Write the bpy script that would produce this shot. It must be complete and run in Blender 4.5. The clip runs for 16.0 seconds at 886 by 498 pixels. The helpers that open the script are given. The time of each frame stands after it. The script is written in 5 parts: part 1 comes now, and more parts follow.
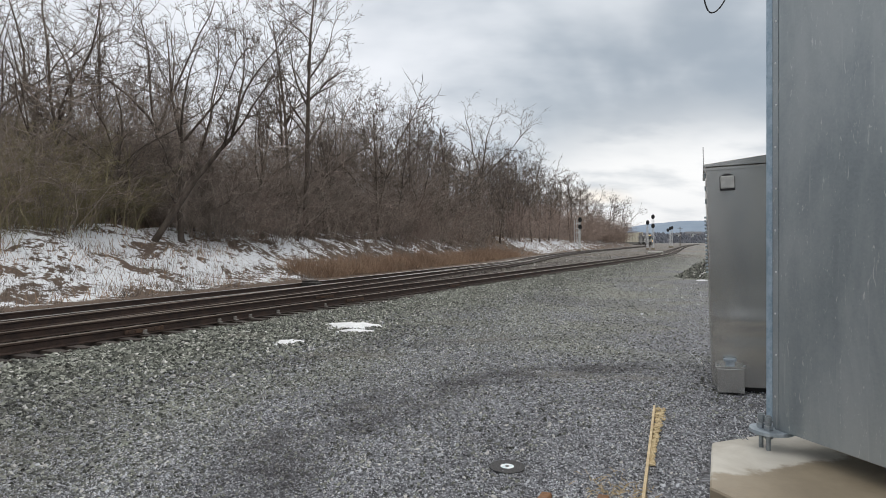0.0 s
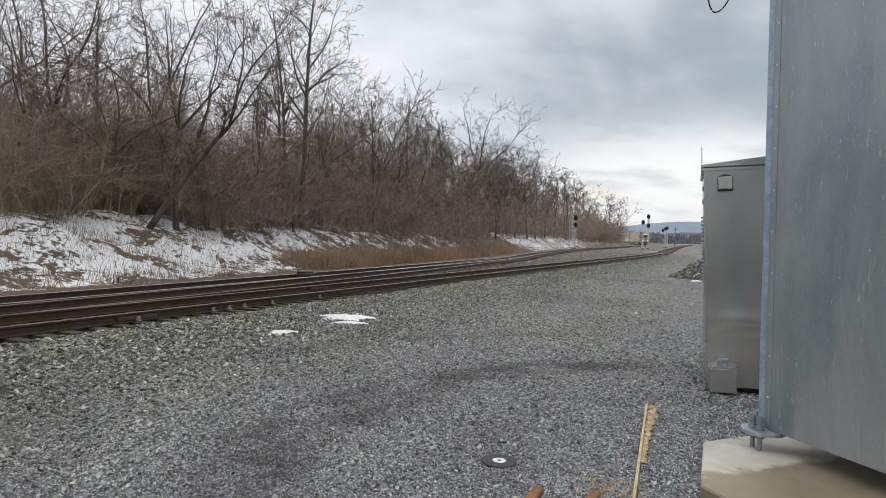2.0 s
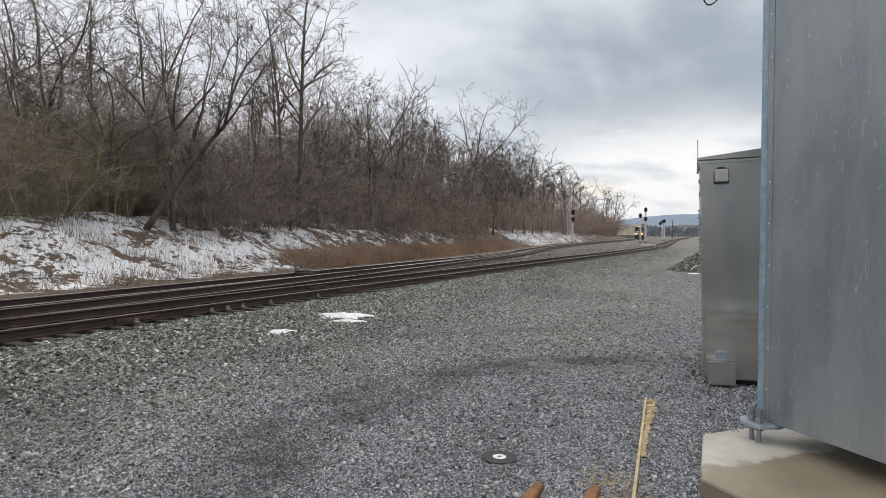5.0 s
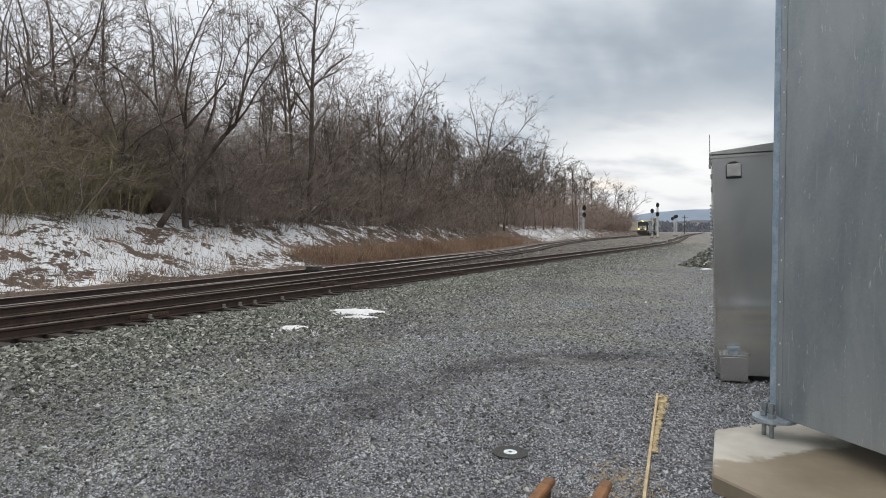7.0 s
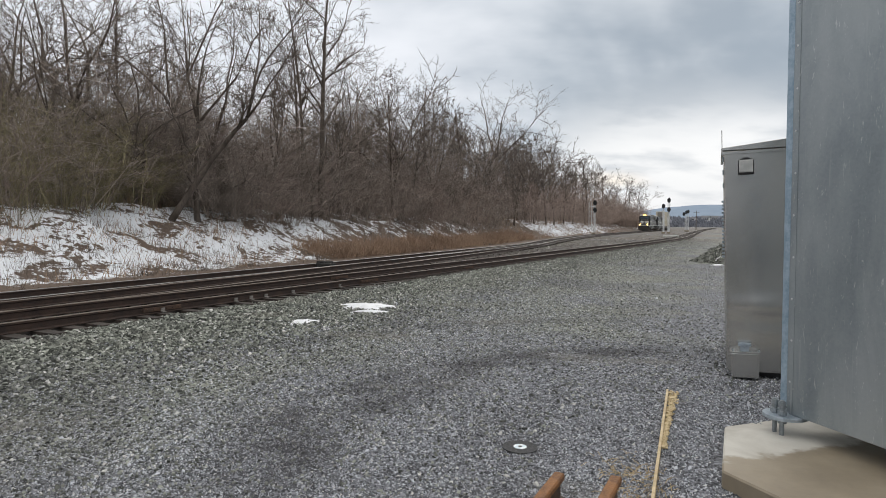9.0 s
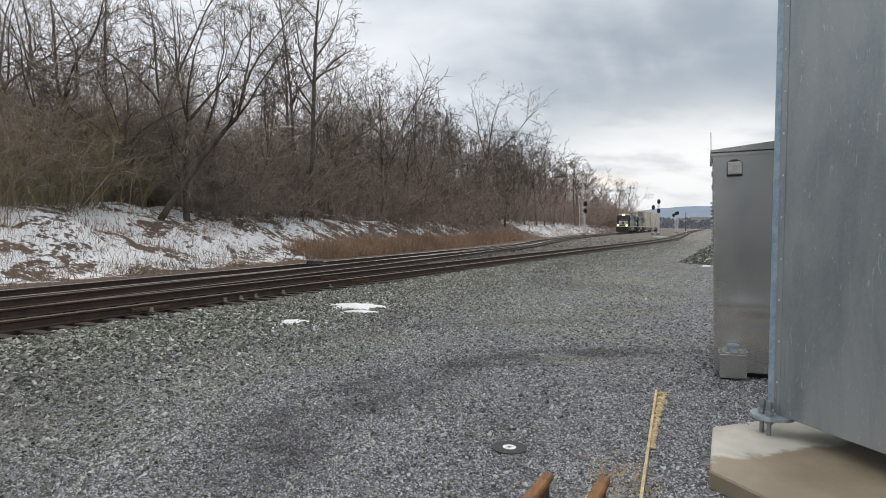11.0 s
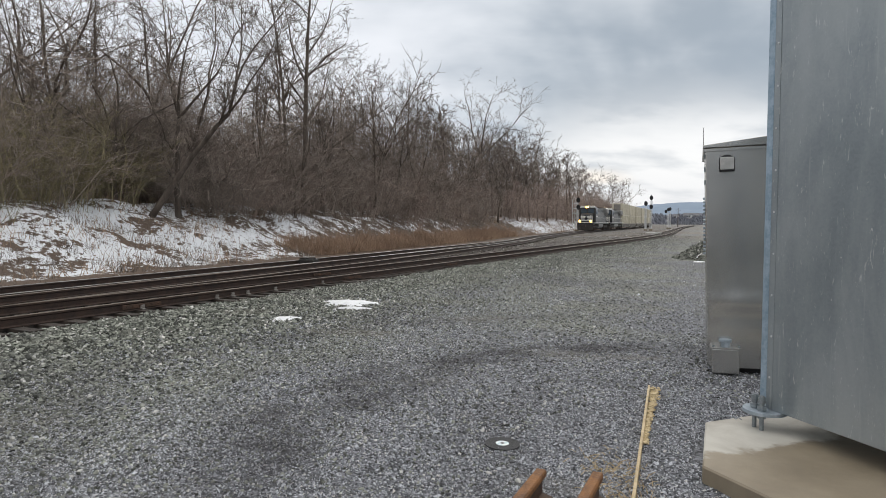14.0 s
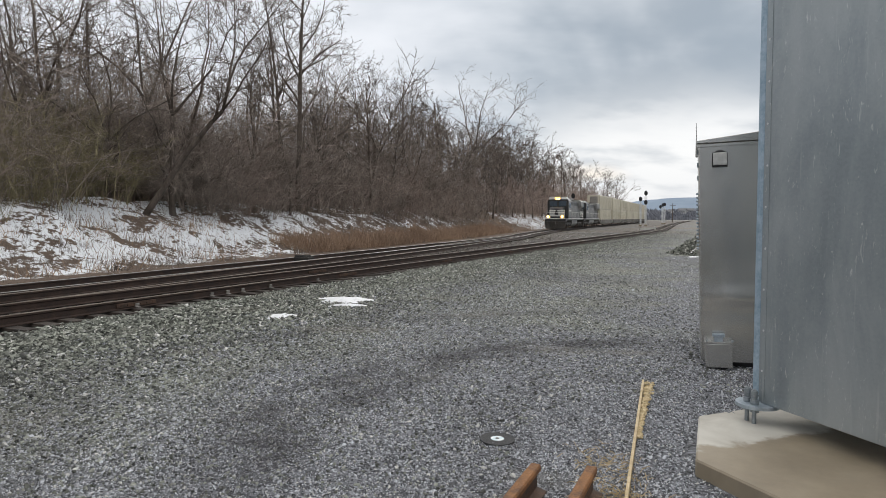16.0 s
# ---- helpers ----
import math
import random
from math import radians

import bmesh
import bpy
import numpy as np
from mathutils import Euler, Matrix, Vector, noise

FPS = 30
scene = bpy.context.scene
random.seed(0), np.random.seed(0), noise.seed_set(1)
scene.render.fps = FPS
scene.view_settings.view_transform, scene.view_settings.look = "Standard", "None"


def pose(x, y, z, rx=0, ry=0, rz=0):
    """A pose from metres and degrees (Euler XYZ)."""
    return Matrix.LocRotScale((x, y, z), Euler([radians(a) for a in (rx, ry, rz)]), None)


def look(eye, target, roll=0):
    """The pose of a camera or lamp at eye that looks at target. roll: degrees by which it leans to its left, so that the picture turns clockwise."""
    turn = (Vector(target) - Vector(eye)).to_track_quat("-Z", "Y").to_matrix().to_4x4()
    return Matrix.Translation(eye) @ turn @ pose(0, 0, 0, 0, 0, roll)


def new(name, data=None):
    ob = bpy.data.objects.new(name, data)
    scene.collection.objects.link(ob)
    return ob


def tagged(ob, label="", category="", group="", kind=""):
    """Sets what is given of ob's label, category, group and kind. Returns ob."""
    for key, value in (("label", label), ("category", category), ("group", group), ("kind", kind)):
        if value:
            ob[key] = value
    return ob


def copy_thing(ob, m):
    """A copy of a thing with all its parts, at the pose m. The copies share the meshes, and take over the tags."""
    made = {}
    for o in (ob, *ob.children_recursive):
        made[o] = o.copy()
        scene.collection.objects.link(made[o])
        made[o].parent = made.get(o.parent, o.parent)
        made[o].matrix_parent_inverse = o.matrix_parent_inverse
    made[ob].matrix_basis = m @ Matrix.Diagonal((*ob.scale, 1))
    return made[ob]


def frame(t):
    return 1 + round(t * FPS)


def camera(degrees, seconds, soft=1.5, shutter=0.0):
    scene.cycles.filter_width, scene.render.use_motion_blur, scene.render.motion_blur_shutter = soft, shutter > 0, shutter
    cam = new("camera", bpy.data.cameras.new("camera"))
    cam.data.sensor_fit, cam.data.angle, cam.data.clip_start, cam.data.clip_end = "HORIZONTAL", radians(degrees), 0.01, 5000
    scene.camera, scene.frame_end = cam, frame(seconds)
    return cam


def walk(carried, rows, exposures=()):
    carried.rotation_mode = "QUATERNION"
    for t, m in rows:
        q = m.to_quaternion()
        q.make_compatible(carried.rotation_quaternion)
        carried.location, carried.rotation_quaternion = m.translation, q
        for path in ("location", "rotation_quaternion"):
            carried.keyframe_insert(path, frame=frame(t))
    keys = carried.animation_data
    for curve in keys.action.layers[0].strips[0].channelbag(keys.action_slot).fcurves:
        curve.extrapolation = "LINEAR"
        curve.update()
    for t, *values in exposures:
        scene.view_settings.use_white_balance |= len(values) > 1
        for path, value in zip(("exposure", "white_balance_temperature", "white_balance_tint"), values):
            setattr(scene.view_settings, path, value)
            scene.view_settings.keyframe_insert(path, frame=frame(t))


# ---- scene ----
cam = camera(68.5, 16.0, soft=0.6)
# hand-held, standing on one spot: seconds, the turn in degrees, the sway in metres
TURNS = [
    (0.0, 89.418, 0.306, -0.336, 0.007, -0.003, 0.008),
    (0.5, 89.423, -0.199, -0.181, -0.008, -0.040, 0.007),
    (1.0, 88.800, -0.544, -0.174, -0.009, -0.013, 0.004),
    (1.5, 88.940, -0.720, -0.481, -0.016, -0.016, 0.003),
    (2.0, 88.968, -1.097, -0.740, -0.011, 0.003, -0.006),
    (2.5, 89.020, -1.196, -1.356, -0.002, -0.002, 0.003),
    (3.0, 89.248, -0.592, -1.452, 0.006, 0.009, -0.000),
    (3.5, 89.094, -0.320, -1.421, 0.004, 0.006, 0.004),
    (4.0, 88.930, -0.196, -1.363, -0.006, 0.011, -0.000),
    (6.5, 88.379, -0.135, -0.129, -0.000, 0.007, 0.004),
    (7.0, 88.309, 0.000, 0.000, 0.000, 0.000, 0.000),
    (7.5, 88.073, -0.104, -0.082, -0.004, -0.022, 0.004),
    (8.0, 87.830, 0.182, 0.209, -0.003, 0.016, 0.001),
    (8.5, 87.766, 0.235, 0.782, -0.003, -0.011, 0.010),
    (9.0, 87.828, -0.196, 0.886, -0.008, -0.027, 0.009),
    (11.5, 87.863, -0.483, -0.350, 0.002, -0.023, 0.010),
    (12.0, 87.868, -0.605, -0.763, 0.006, -0.001, 0.000),
    (12.5, 87.765, -0.700, -0.726, 0.005, -0.005, 0.004),
    (13.0, 87.680, -0.741, -0.657, -0.003, -0.013, 0.000),
    (13.5, 87.608, -0.504, -0.509, 0.003, 0.005, -0.002),
    (14.0, 87.553, -0.311, -0.520, 0.005, 0.004, 0.003),
    (14.5, 87.485, -0.316, -0.446, 0.010, 0.000, 0.004),
    (15.0, 87.415, -0.322, -0.518, 0.002, -0.015, 0.008),
    (15.5, 87.282, -0.120, -0.598, 0.006, -0.025, 0.009),
    (16.0, 87.250, -0.020, -0.944, 0.014, -0.013, 0.004),
]
EYE = (0.0, 0.0, 1.8)
walk(cam, [(t, pose(EYE[0] + sx, EYE[1] + sy, EYE[2] + sz, rx, ry, rz)) for t, rx, ry, rz, sx, sy, sz in TURNS])

# ---- sky and light ----
world = bpy.data.worlds.new("overcast_sky")
scene.world = world
world.use_nodes = True


class Nodes:
    """Short notation for a node tree."""

    def __init__(self, tree):
        self.tree = tree

    def add(self, kind, operation="", use_clamp=False, data_type="", blend_type="", feature="", interpolation_type="", sky_type="", attribute_name=""):
        n = self.tree.nodes.new(kind)
        if operation:
            n.operation, n.use_clamp = operation, use_clamp
        if data_type:
            n.data_type, n.blend_type = data_type, blend_type
        if feature:
            n.feature = feature
        if interpolation_type:
            n.interpolation_type = interpolation_type
        if sky_type:
            n.sky_type, n.sun_disc = sky_type, False
        if attribute_name:
            n.attribute_name = attribute_name
        return n

    def join(self, a, b):
        self.tree.links.new(a, b)

    def put(self, socket, v):
        if isinstance(v, bpy.types.NodeSocket):
            self.join(v, socket)
        elif isinstance(v, (tuple, list)) and len(v) == 3 and socket.type == "RGBA":
            socket.default_value = (*v, 1)
        else:
            socket.default_value = v

    def math(self, op, a, b=0.0, c=0.0, clamp=False):
        n = self.add("ShaderNodeMath", operation=op, use_clamp=clamp)
        for i, v in enumerate((a, b, c)):
            self.put(n.inputs[i], v)
        return n.outputs[0]

    def mix(self, fac, a, b, blend="MIX"):
        n = self.add("ShaderNodeMix", data_type="RGBA", blend_type=blend)
        self.put(n.inputs[0], fac)
        self.put(n.inputs[6], a)
        self.put(n.inputs[7], b)
        return n.outputs[2]

    def noise(self, vec, scale, detail=4.0, rough=0.55, distort=0.0):
        n = self.add("ShaderNodeTexNoise")
        if vec is not None:
            self.join(vec, n.inputs["Vector"])
        n.inputs["Scale"].default_value, n.inputs["Detail"].default_value = scale, detail
        n.inputs["Roughness"].default_value, n.inputs["Distortion"].default_value = rough, distort
        return n.outputs["Fac"]

    def voronoi(self, vec, scale, out="Distance", feature="F1"):
        n = self.add("ShaderNodeTexVoronoi", feature=feature)
        self.join(vec, n.inputs["Vector"])
        n.inputs["Scale"].default_value = scale
        return n.outputs[out]

    def span(self, v, a, b, to0=0.0, to1=1.0):
        n = self.add("ShaderNodeMapRange", interpolation_type="SMOOTHSTEP")
        for i, x in enumerate((v, a, b, to0, to1)):
            self.put(n.inputs[i], x)
        return n.outputs[0]

    def scaled(self, vec, s):
        n = self.add("ShaderNodeMapping")
        self.join(vec, n.inputs[0])
        n.inputs["Scale"].default_value = s
        return n.outputs[0]


w = Nodes(world.node_tree)
world.node_tree.nodes.clear()
SUN_AZIMUTH, SUN_HEIGHT = radians(20), radians(24)
sky = w.add("ShaderNodeTexSky", sky_type="NISHITA")
sky.sun_elevation, sky.sun_rotation = SUN_HEIGHT, SUN_AZIMUTH
way = w.add("ShaderNodeTexCoord").outputs["Generated"]
split = w.add("ShaderNodeSeparateXYZ")
w.join(way, split.inputs[0])
up = w.math("MAXIMUM", split.outputs[2], 0.0)
flat = w.math("ADD", up, 0.30)
deck = w.add("ShaderNodeCombineXYZ")
w.join(w.math("DIVIDE", split.outputs[0], flat), deck.inputs[0])
w.join(w.math("DIVIDE", split.outputs[1], flat), deck.inputs[1])
billow = w.noise(w.scaled(deck.outputs[0], (1.0, 1.0, 1.0)), 0.95, 5, 0.5, 0.6)
wisps = w.noise(w.scaled(deck.outputs[0], (1.0, 1.5, 1.0)), 2.6, 4, 0.5)
shape = w.math("ADD", w.math("MULTIPLY", billow, 0.75), w.math("MULTIPLY", wisps, 0.25))
cloud = w.mix(w.span(shape, 0.40, 0.61), (0.34, 0.41, 0.49), (0.70, 0.75, 0.81))
# thinner cloud to the west
thin = w.math("ADD", w.math("MULTIPLY", split.outputs[0], -0.50), w.math("MULTIPLY", split.outputs[1], 0.866))
cloud = w.mix(w.math("MULTIPLY", w.span(w.math("ADD", thin, w.math("MULTIPLY", w.math("SUBTRACT", shape, 0.5), 0.5)), 0.74, 0.97), 0.85), cloud, (0.98, 1.0, 1.05))
# a break in the cloud low down where the sun stands
glow = w.math("ADD", w.math("MULTIPLY", split.outputs[0], math.sin(radians(20))), w.math("MULTIPLY", split.outputs[1], math.cos(radians(20))))
ragged = w.math("ADD", up, w.math("MULTIPLY", w.math("SUBTRACT", wisps, 0.5), 0.12))
low = w.math("MULTIPLY", w.span(glow, 0.955, 0.993), w.math("MULTIPLY", w.span(ragged, 0.235, 0.11), w.span(wisps, 0.30, 0.55, 0.45, 1.0)))
cloud = w.mix(w.math("MULTIPLY", low, 0.9), cloud, (1.0, 1.01, 1.02))
warm = w.math("ADD", w.math("MULTIPLY", split.outputs[0], math.sin(radians(13.5))), w.math("MULTIPLY", split.outputs[1], math.cos(radians(13.5))))
streak = w.math("MULTIPLY", w.span(warm, 0.9955, 0.999), w.math("MULTIPLY", w.span(up, 0.05, 0.065), w.span(up, 0.088, 0.072)))
cloud = w.mix(w.math("MULTIPLY", streak, 0.4), cloud, (1.1, 0.82, 0.50))
haze = w.math("MULTIPLY", w.span(up, 0.10, 0.0), 0.6)
cloud = w.mix(haze, cloud, (0.80, 0.84, 0.90))
clear = w.mix(1.0, sky.outputs[0], (0.08, 0.08, 0.08), "MULTIPLY")
# the deck is thinner and brighter overhead and behind
lift = w.math("ADD", w.span(up, 0.36, 0.85, 0.0, 0.95), w.span(split.outputs[1], 0.2, -0.6, 0.0, 0.35))
cloud = w.mix(lift, cloud, (1.27, 1.25, 1.215))
dome = w.add("ShaderNodeBackground")
w.put(dome.inputs[0], w.mix(0.97, clear, cloud))
dome.inputs[1].default_value = 1.0
w.join(dome.outputs[0], w.add("ShaderNodeOutputWorld").inputs[0])

sun = new("sun", bpy.data.lights.new("sun", "SUN"))
sun.data.energy, sun.data.angle, sun.data.color = 0.9, radians(25), (1.0, 0.95, 0.88)
sun.matrix_basis = look((0, 0, 0), (-math.sin(SUN_AZIMUTH) * math.cos(SUN_HEIGHT), -math.cos(SUN_AZIMUTH) * math.cos(SUN_HEIGHT), -math.sin(SUN_HEIGHT)))
scene.view_settings.exposure = 0.0


# ---- materials ----
def material(name):
    m = bpy.data.materials.new(name)
    m.use_nodes = True
    n = Nodes(m.node_tree)
    b = m.node_tree.nodes["Principled BSDF"]
    pos = n.add("ShaderNodeTexCoord").outputs["Object"]
    return m, n, b, pos


def bump(n, b, height, strength=0.4, distance=0.01):
    k = n.add("ShaderNodeBump")
    k.inputs["Strength"].default_value, k.inputs["Distance"].default_value = strength, distance
    n.join(height, k.inputs["Height"])
    n.join(k.outputs[0], b.inputs["Normal"])


def worn(name, dark, light, scale=6.0, rough=0.7, metal=0.0, grain=60.0, relief=0.2, per_piece=0.0, stretch=(1, 1, 1), specular=0.5):
    """A surface with stains at one scale and grain at another."""
    m, n, b, pos = material(name)
    p = n.scaled(pos, stretch)
    big = n.noise(p, scale, 5, 0.6, 0.3)
    fine = n.noise(p, grain, 3, 0.6)
    fac = n.span(n.math("ADD", n.math("MULTIPLY", big, 0.7), n.math("MULTIPLY", fine, 0.3)), 0.32, 0.68)
    colour = n.mix(fac, dark, light)
    if per_piece:
        rnd = n.add("ShaderNodeObjectInfo").outputs["Random"]
        colour = n.mix(1.0, colour, n.mix(rnd, (1 - per_piece,) * 3, (1 + per_piece,) * 3), "MULTIPLY")
    n.put(b.inputs["Base Color"], colour)
    n.put(b.inputs["Roughness"], n.span(big, 0.2, 0.8, max(rough - 0.12, 0.02), min(rough + 0.12, 1)))
    b.inputs["Metallic"].default_value = metal
    b.inputs["Specular IOR Level"].default_value = specular
    if relief:
        bump(n, b, fine, relief, 0.01)
    return m


def glowing(name, colour, strength):
    m, n, b, pos = material(name)
    b.inputs["Base Color"].default_value = (*colour, 1)
    b.inputs["Emission Color"].default_value = (*colour, 1)
    b.inputs["Emission Strength"].default_value = strength
    return m


def wheel_lanes(n, pos):
    """Damp lanes where vehicles drive, 1 where wet."""
    sep = n.add("ShaderNodeSeparateXYZ")
    n.join(pos, sep.inputs[0])
    wob = n.math("MULTIPLY", n.math("SUBTRACT", n.noise(pos, 0.55, 4, 0.65), 0.5), 1.6)
    # vehicles swing round the cabinets on one arc
    r = n.math("ADD", turning_radius(n, sep), wob)
    first = n.span(n.math("ABSOLUTE", n.math("SUBTRACT", r, 4.34)), 0.75, 0.15)
    second = n.span(n.math("ABSOLUTE", n.math("SUBTRACT", r, 2.55)), 0.50, 0.12)
    third = n.span(n.math("ABSOLUTE", n.math("SUBTRACT", r, 7.4)), 0.55, 0.12)
    reach = n.span(sep.outputs[0], 4.2, 2.2)
    patchy = n.span(n.noise(pos, 1.1, 4, 0.65), 0.30, 0.58)
    lanes = n.math("MAXIMUM", first, n.math("MAXIMUM", n.math("MULTIPLY", second, 0.3), n.math("MULTIPLY", third, 0.45)))
    return n.math("MULTIPLY", lanes, n.math("MULTIPLY", reach, patchy))


def turning_radius(n, sep):
    dx, dy = n.math("SUBTRACT", sep.outputs[0], 2.89), n.math("SUBTRACT", sep.outputs[1], 4.85)
    return n.math("SQRT", n.math("ADD", n.math("MULTIPLY", dx, dx), n.math("MULTIPLY", dy, dy)))


def ground_material():
    m, n, b, pos = material("ground")
    zone = n.add("ShaderNodeAttribute", attribute_name="zone")
    z = n.add("ShaderNodeSeparateColor")
    n.join(zone.outputs["Color"], z.inputs[0])
    bank, stones, snow = z.outputs
    wide = n.noise(pos, 0.28, 5, 0.55, 0.6)
    mid = n.noise(pos, 1.7, 4, 0.6)
    # driven gravel, with damp darker lanes and finer bluish stone
    cell = n.add("ShaderNodeTexVoronoi")
    n.join(pos, cell.inputs["Vector"])
    cell.inputs["Scale"].default_value = 42
    cell2 = n.add("ShaderNodeTexVoronoi")
    n.join(pos, cell2.inputs["Vector"])
    cell2.inputs["Scale"].default_value = 19
    pick = n.add("ShaderNodeSeparateColor")
    n.join(cell.outputs["Color"], pick.inputs[0])
    pick2 = n.add("ShaderNodeSeparateColor")
    n.join(cell2.outputs["Color"], pick2.inputs[0])
    tone = n.math("ADD", n.math("MULTIPLY", pick.outputs[0], 0.6), n.math("MULTIPLY", pick2.outputs[1], 0.4))
    # dark ends of both tones stand in for shade in gaps between stones
    blue = n.mix(n.math("POWER", tone, 1.4), (0.018, 0.0185, 0.021), (0.34, 0.35, 0.385))
    green = n.mix(n.math("POWER", tone, 1.4), (0.026, 0.0265, 0.023), (0.385, 0.40, 0.345))
    lane = n.span(wide, 0.40, 0.60)
    gravel = n.mix(lane, green, blue)
    sep = n.add("ShaderNodeSeparateXYZ")
    n.join(pos, sep.inputs[0])
    # the blue fines lie near the cabinets
    near = n.span(n.math("ADD", turning_radius(n, sep), n.math("MULTIPLY", mid, 2.0)), 7.2, 5.2)
    gravel = n.mix(near, gravel, blue)
    damp = n.span(n.noise(n.scaled(pos, (0.35, 0.16, 1.0)), 1.0, 4, 0.55, 0.8), 0.50, 0.66)
    gravel = n.mix(n.math("MULTIPLY", damp, 0.45), gravel, n.mix(tone, (0.03, 0.028, 0.03), (0.17, 0.165, 0.17)))
    gravel = n.mix(n.math("MULTIPLY", wheel_lanes(n, pos), 0.8), gravel, (0.03, 0.028, 0.032))
    silt = n.span(n.noise(n.scaled(pos, (0.3, 0.5, 1.0)), 1.3, 4, 0.6), 0.56, 0.70)
    gravel = n.mix(n.math("MULTIPLY", silt, 0.45), gravel, (0.25, 0.235, 0.205))
    # brown dirt between the lines farther off
    dirt = n.math("MULTIPLY", n.span(sep.outputs[1], 40.0, 85.0), n.span(n.noise(n.scaled(pos, (0.12, 0.05, 1.0)), 1.0, 5, 0.6), 0.42, 0.60))
    gravel = n.mix(n.math("MULTIPLY", dirt, 0.65), gravel, n.mix(tone, (0.10, 0.078, 0.06), (0.27, 0.225, 0.175)))
    # oily dark ballast under the rails
    oil = n.mix(tone, (0.03, 0.024, 0.02), (0.13, 0.105, 0.088))
    gravel = n.mix(n.math("MULTIPLY", stones, n.span(sep.outputs[1], 75.0, 35.0, 0.55, 0.92)), gravel, oil)
    # earth and leaf litter on the bank, with patches of old snow
    litter = n.mix(n.noise(pos, 9, 5, 0.65), (0.055, 0.041, 0.033), (0.19, 0.138, 0.105))
    melt = n.math("ADD", n.math("MULTIPLY", n.noise(pos, 0.75, 6, 0.66, 0.5), 1.0), n.math("MULTIPLY", n.noise(pos, 5.0, 4, 0.6), 0.55))
    cover = n.span(n.math("ADD", melt, n.math("ADD", n.math("MULTIPLY", n.noise(pos, 14.0, 3, 0.6), 0.16), n.math("MULTIPLY", snow, 0.75))), 1.155, 1.215)
    white = n.mix(n.noise(pos, 3.0, 4, 0.6), (0.66, 0.68, 0.72), (0.86, 0.88, 0.91))
    soil = n.mix(cover, litter, white)
    edge = n.span(n.math("ADD", bank, n.math("MULTIPLY", n.math("SUBTRACT", mid, 0.5), 0.5)), 0.35, 0.6)
    n.put(b.inputs["Base Color"], n.mix(edge, gravel, soil))
    b.inputs["Roughness"].default_value = 0.86
    b.inputs["Specular IOR Level"].default_value = 0.3
    h = n.math("ADD", n.math("MULTIPLY", cell.outputs["Distance"], -0.5), n.math("MULTIPLY", cell2.outputs["Distance"], -1.0))
    bump(n, b, n.math("ADD", h, n.math("MULTIPLY", mid, 0.6)), 0.9, 0.02)
    return m


GROUND = ground_material()


def stone_material(name, dark, light):
    m, n, b, pos = material(name)
    rnd = n.add("ShaderNodeNewGeometry").outputs["Random Per Island"]
    ramp = n.mix(n.math("POWER", rnd, 1.5), dark, light)
    tint = n.mix(n.noise(pos, 30, 3), (0.8, 0.8, 0.8), (1.15, 1.13, 1.1))
    ramp = n.mix(n.span(rnd, 0.945, 0.955), ramp, (0.66, 0.655, 0.64))
    ramp = n.mix(1.0, ramp, tint, "MULTIPLY")
    # wet lanes and silted stretches run through all the stone of the yard
    damp = n.span(n.noise(n.scaled(pos, (0.35, 0.16, 1.0)), 1.0, 4, 0.55, 0.8), 0.50, 0.64)
    damp = n.math("MAXIMUM", n.math("MULTIPLY", damp, 0.45), wheel_lanes(n, pos))
    ramp = n.mix(n.math("MULTIPLY", damp, 0.62), ramp, (0.04, 0.037, 0.042))
    silt = n.span(n.noise(n.scaled(pos, (0.3, 0.5, 1.0)), 1.3, 4, 0.6), 0.54, 0.70)
    ramp = n.mix(n.math("MULTIPLY", silt, 0.35), ramp, (0.26, 0.245, 0.21))
    n.put(b.inputs["Base Color"], ramp)
    n.put(b.inputs["Roughness"], n.span(damp, 0.0, 1.0, 0.88, 0.6))
    return m


BALLAST = stone_material("ballast_stone", (0.044, 0.047, 0.041), (0.43, 0.45, 0.395))
CHIPS = stone_material("gravel_chips", (0.05, 0.052, 0.059), (0.74, 0.77, 0.84))
RAIL = worn("rail_steel_side", (0.026, 0.017, 0.014), (0.075, 0.047, 0.036), 4, 0.75, 0.2, 50, 0.2)
DULL = worn("dull_rail_head", (0.10, 0.078, 0.062), (0.20, 0.165, 0.135), 3, 0.5, 0.5, 40, 0.02)
SHINE = worn("rail_running_face", (0.18, 0.17, 0.16), (0.34, 0.33, 0.32), 3, 0.42, 0.8, 40, 0.02)
RUSTY = worn("fresh_rust", (0.10, 0.045, 0.02), (0.31, 0.145, 0.056), 9, 0.8, 0.1, 90, 0.35)
RUSTDARK = worn("dark_rust", (0.05, 0.035, 0.028), (0.13, 0.075, 0.05), 9, 0.8, 0.2, 90, 0.3)
PALE_IRON = worn("pale_rail_anchor", (0.16, 0.14, 0.125), (0.42, 0.40, 0.37), 12, 0.7, 0.2, 60, 0.2, 0.2)
TIE = worn("creosoted_tie", (0.018, 0.014, 0.012), (0.07, 0.055, 0.045), 5, 0.9, 0, 30, 0.5, 0.25, (1, 6, 1))
BARK = worn("bark", (0.075, 0.06, 0.05), (0.20, 0.165, 0.14), 2.5, 0.95, 0, 18, 0.6, 0.25, (1, 1, 0.3), 0.2)
TWIG = worn("bare_twigs", (0.10, 0.082, 0.071), (0.235, 0.195, 0.168), 0.6, 0.95, 0, 6, 0.0, 0.25, (1, 1, 1), 0.2)
BRUSH = worn("brush_stems", (0.18, 0.152, 0.132), (0.40, 0.335, 0.29), 0.5, 0.95, 0, 6, 0.0, 0.3, (1, 1, 1), 0.2)
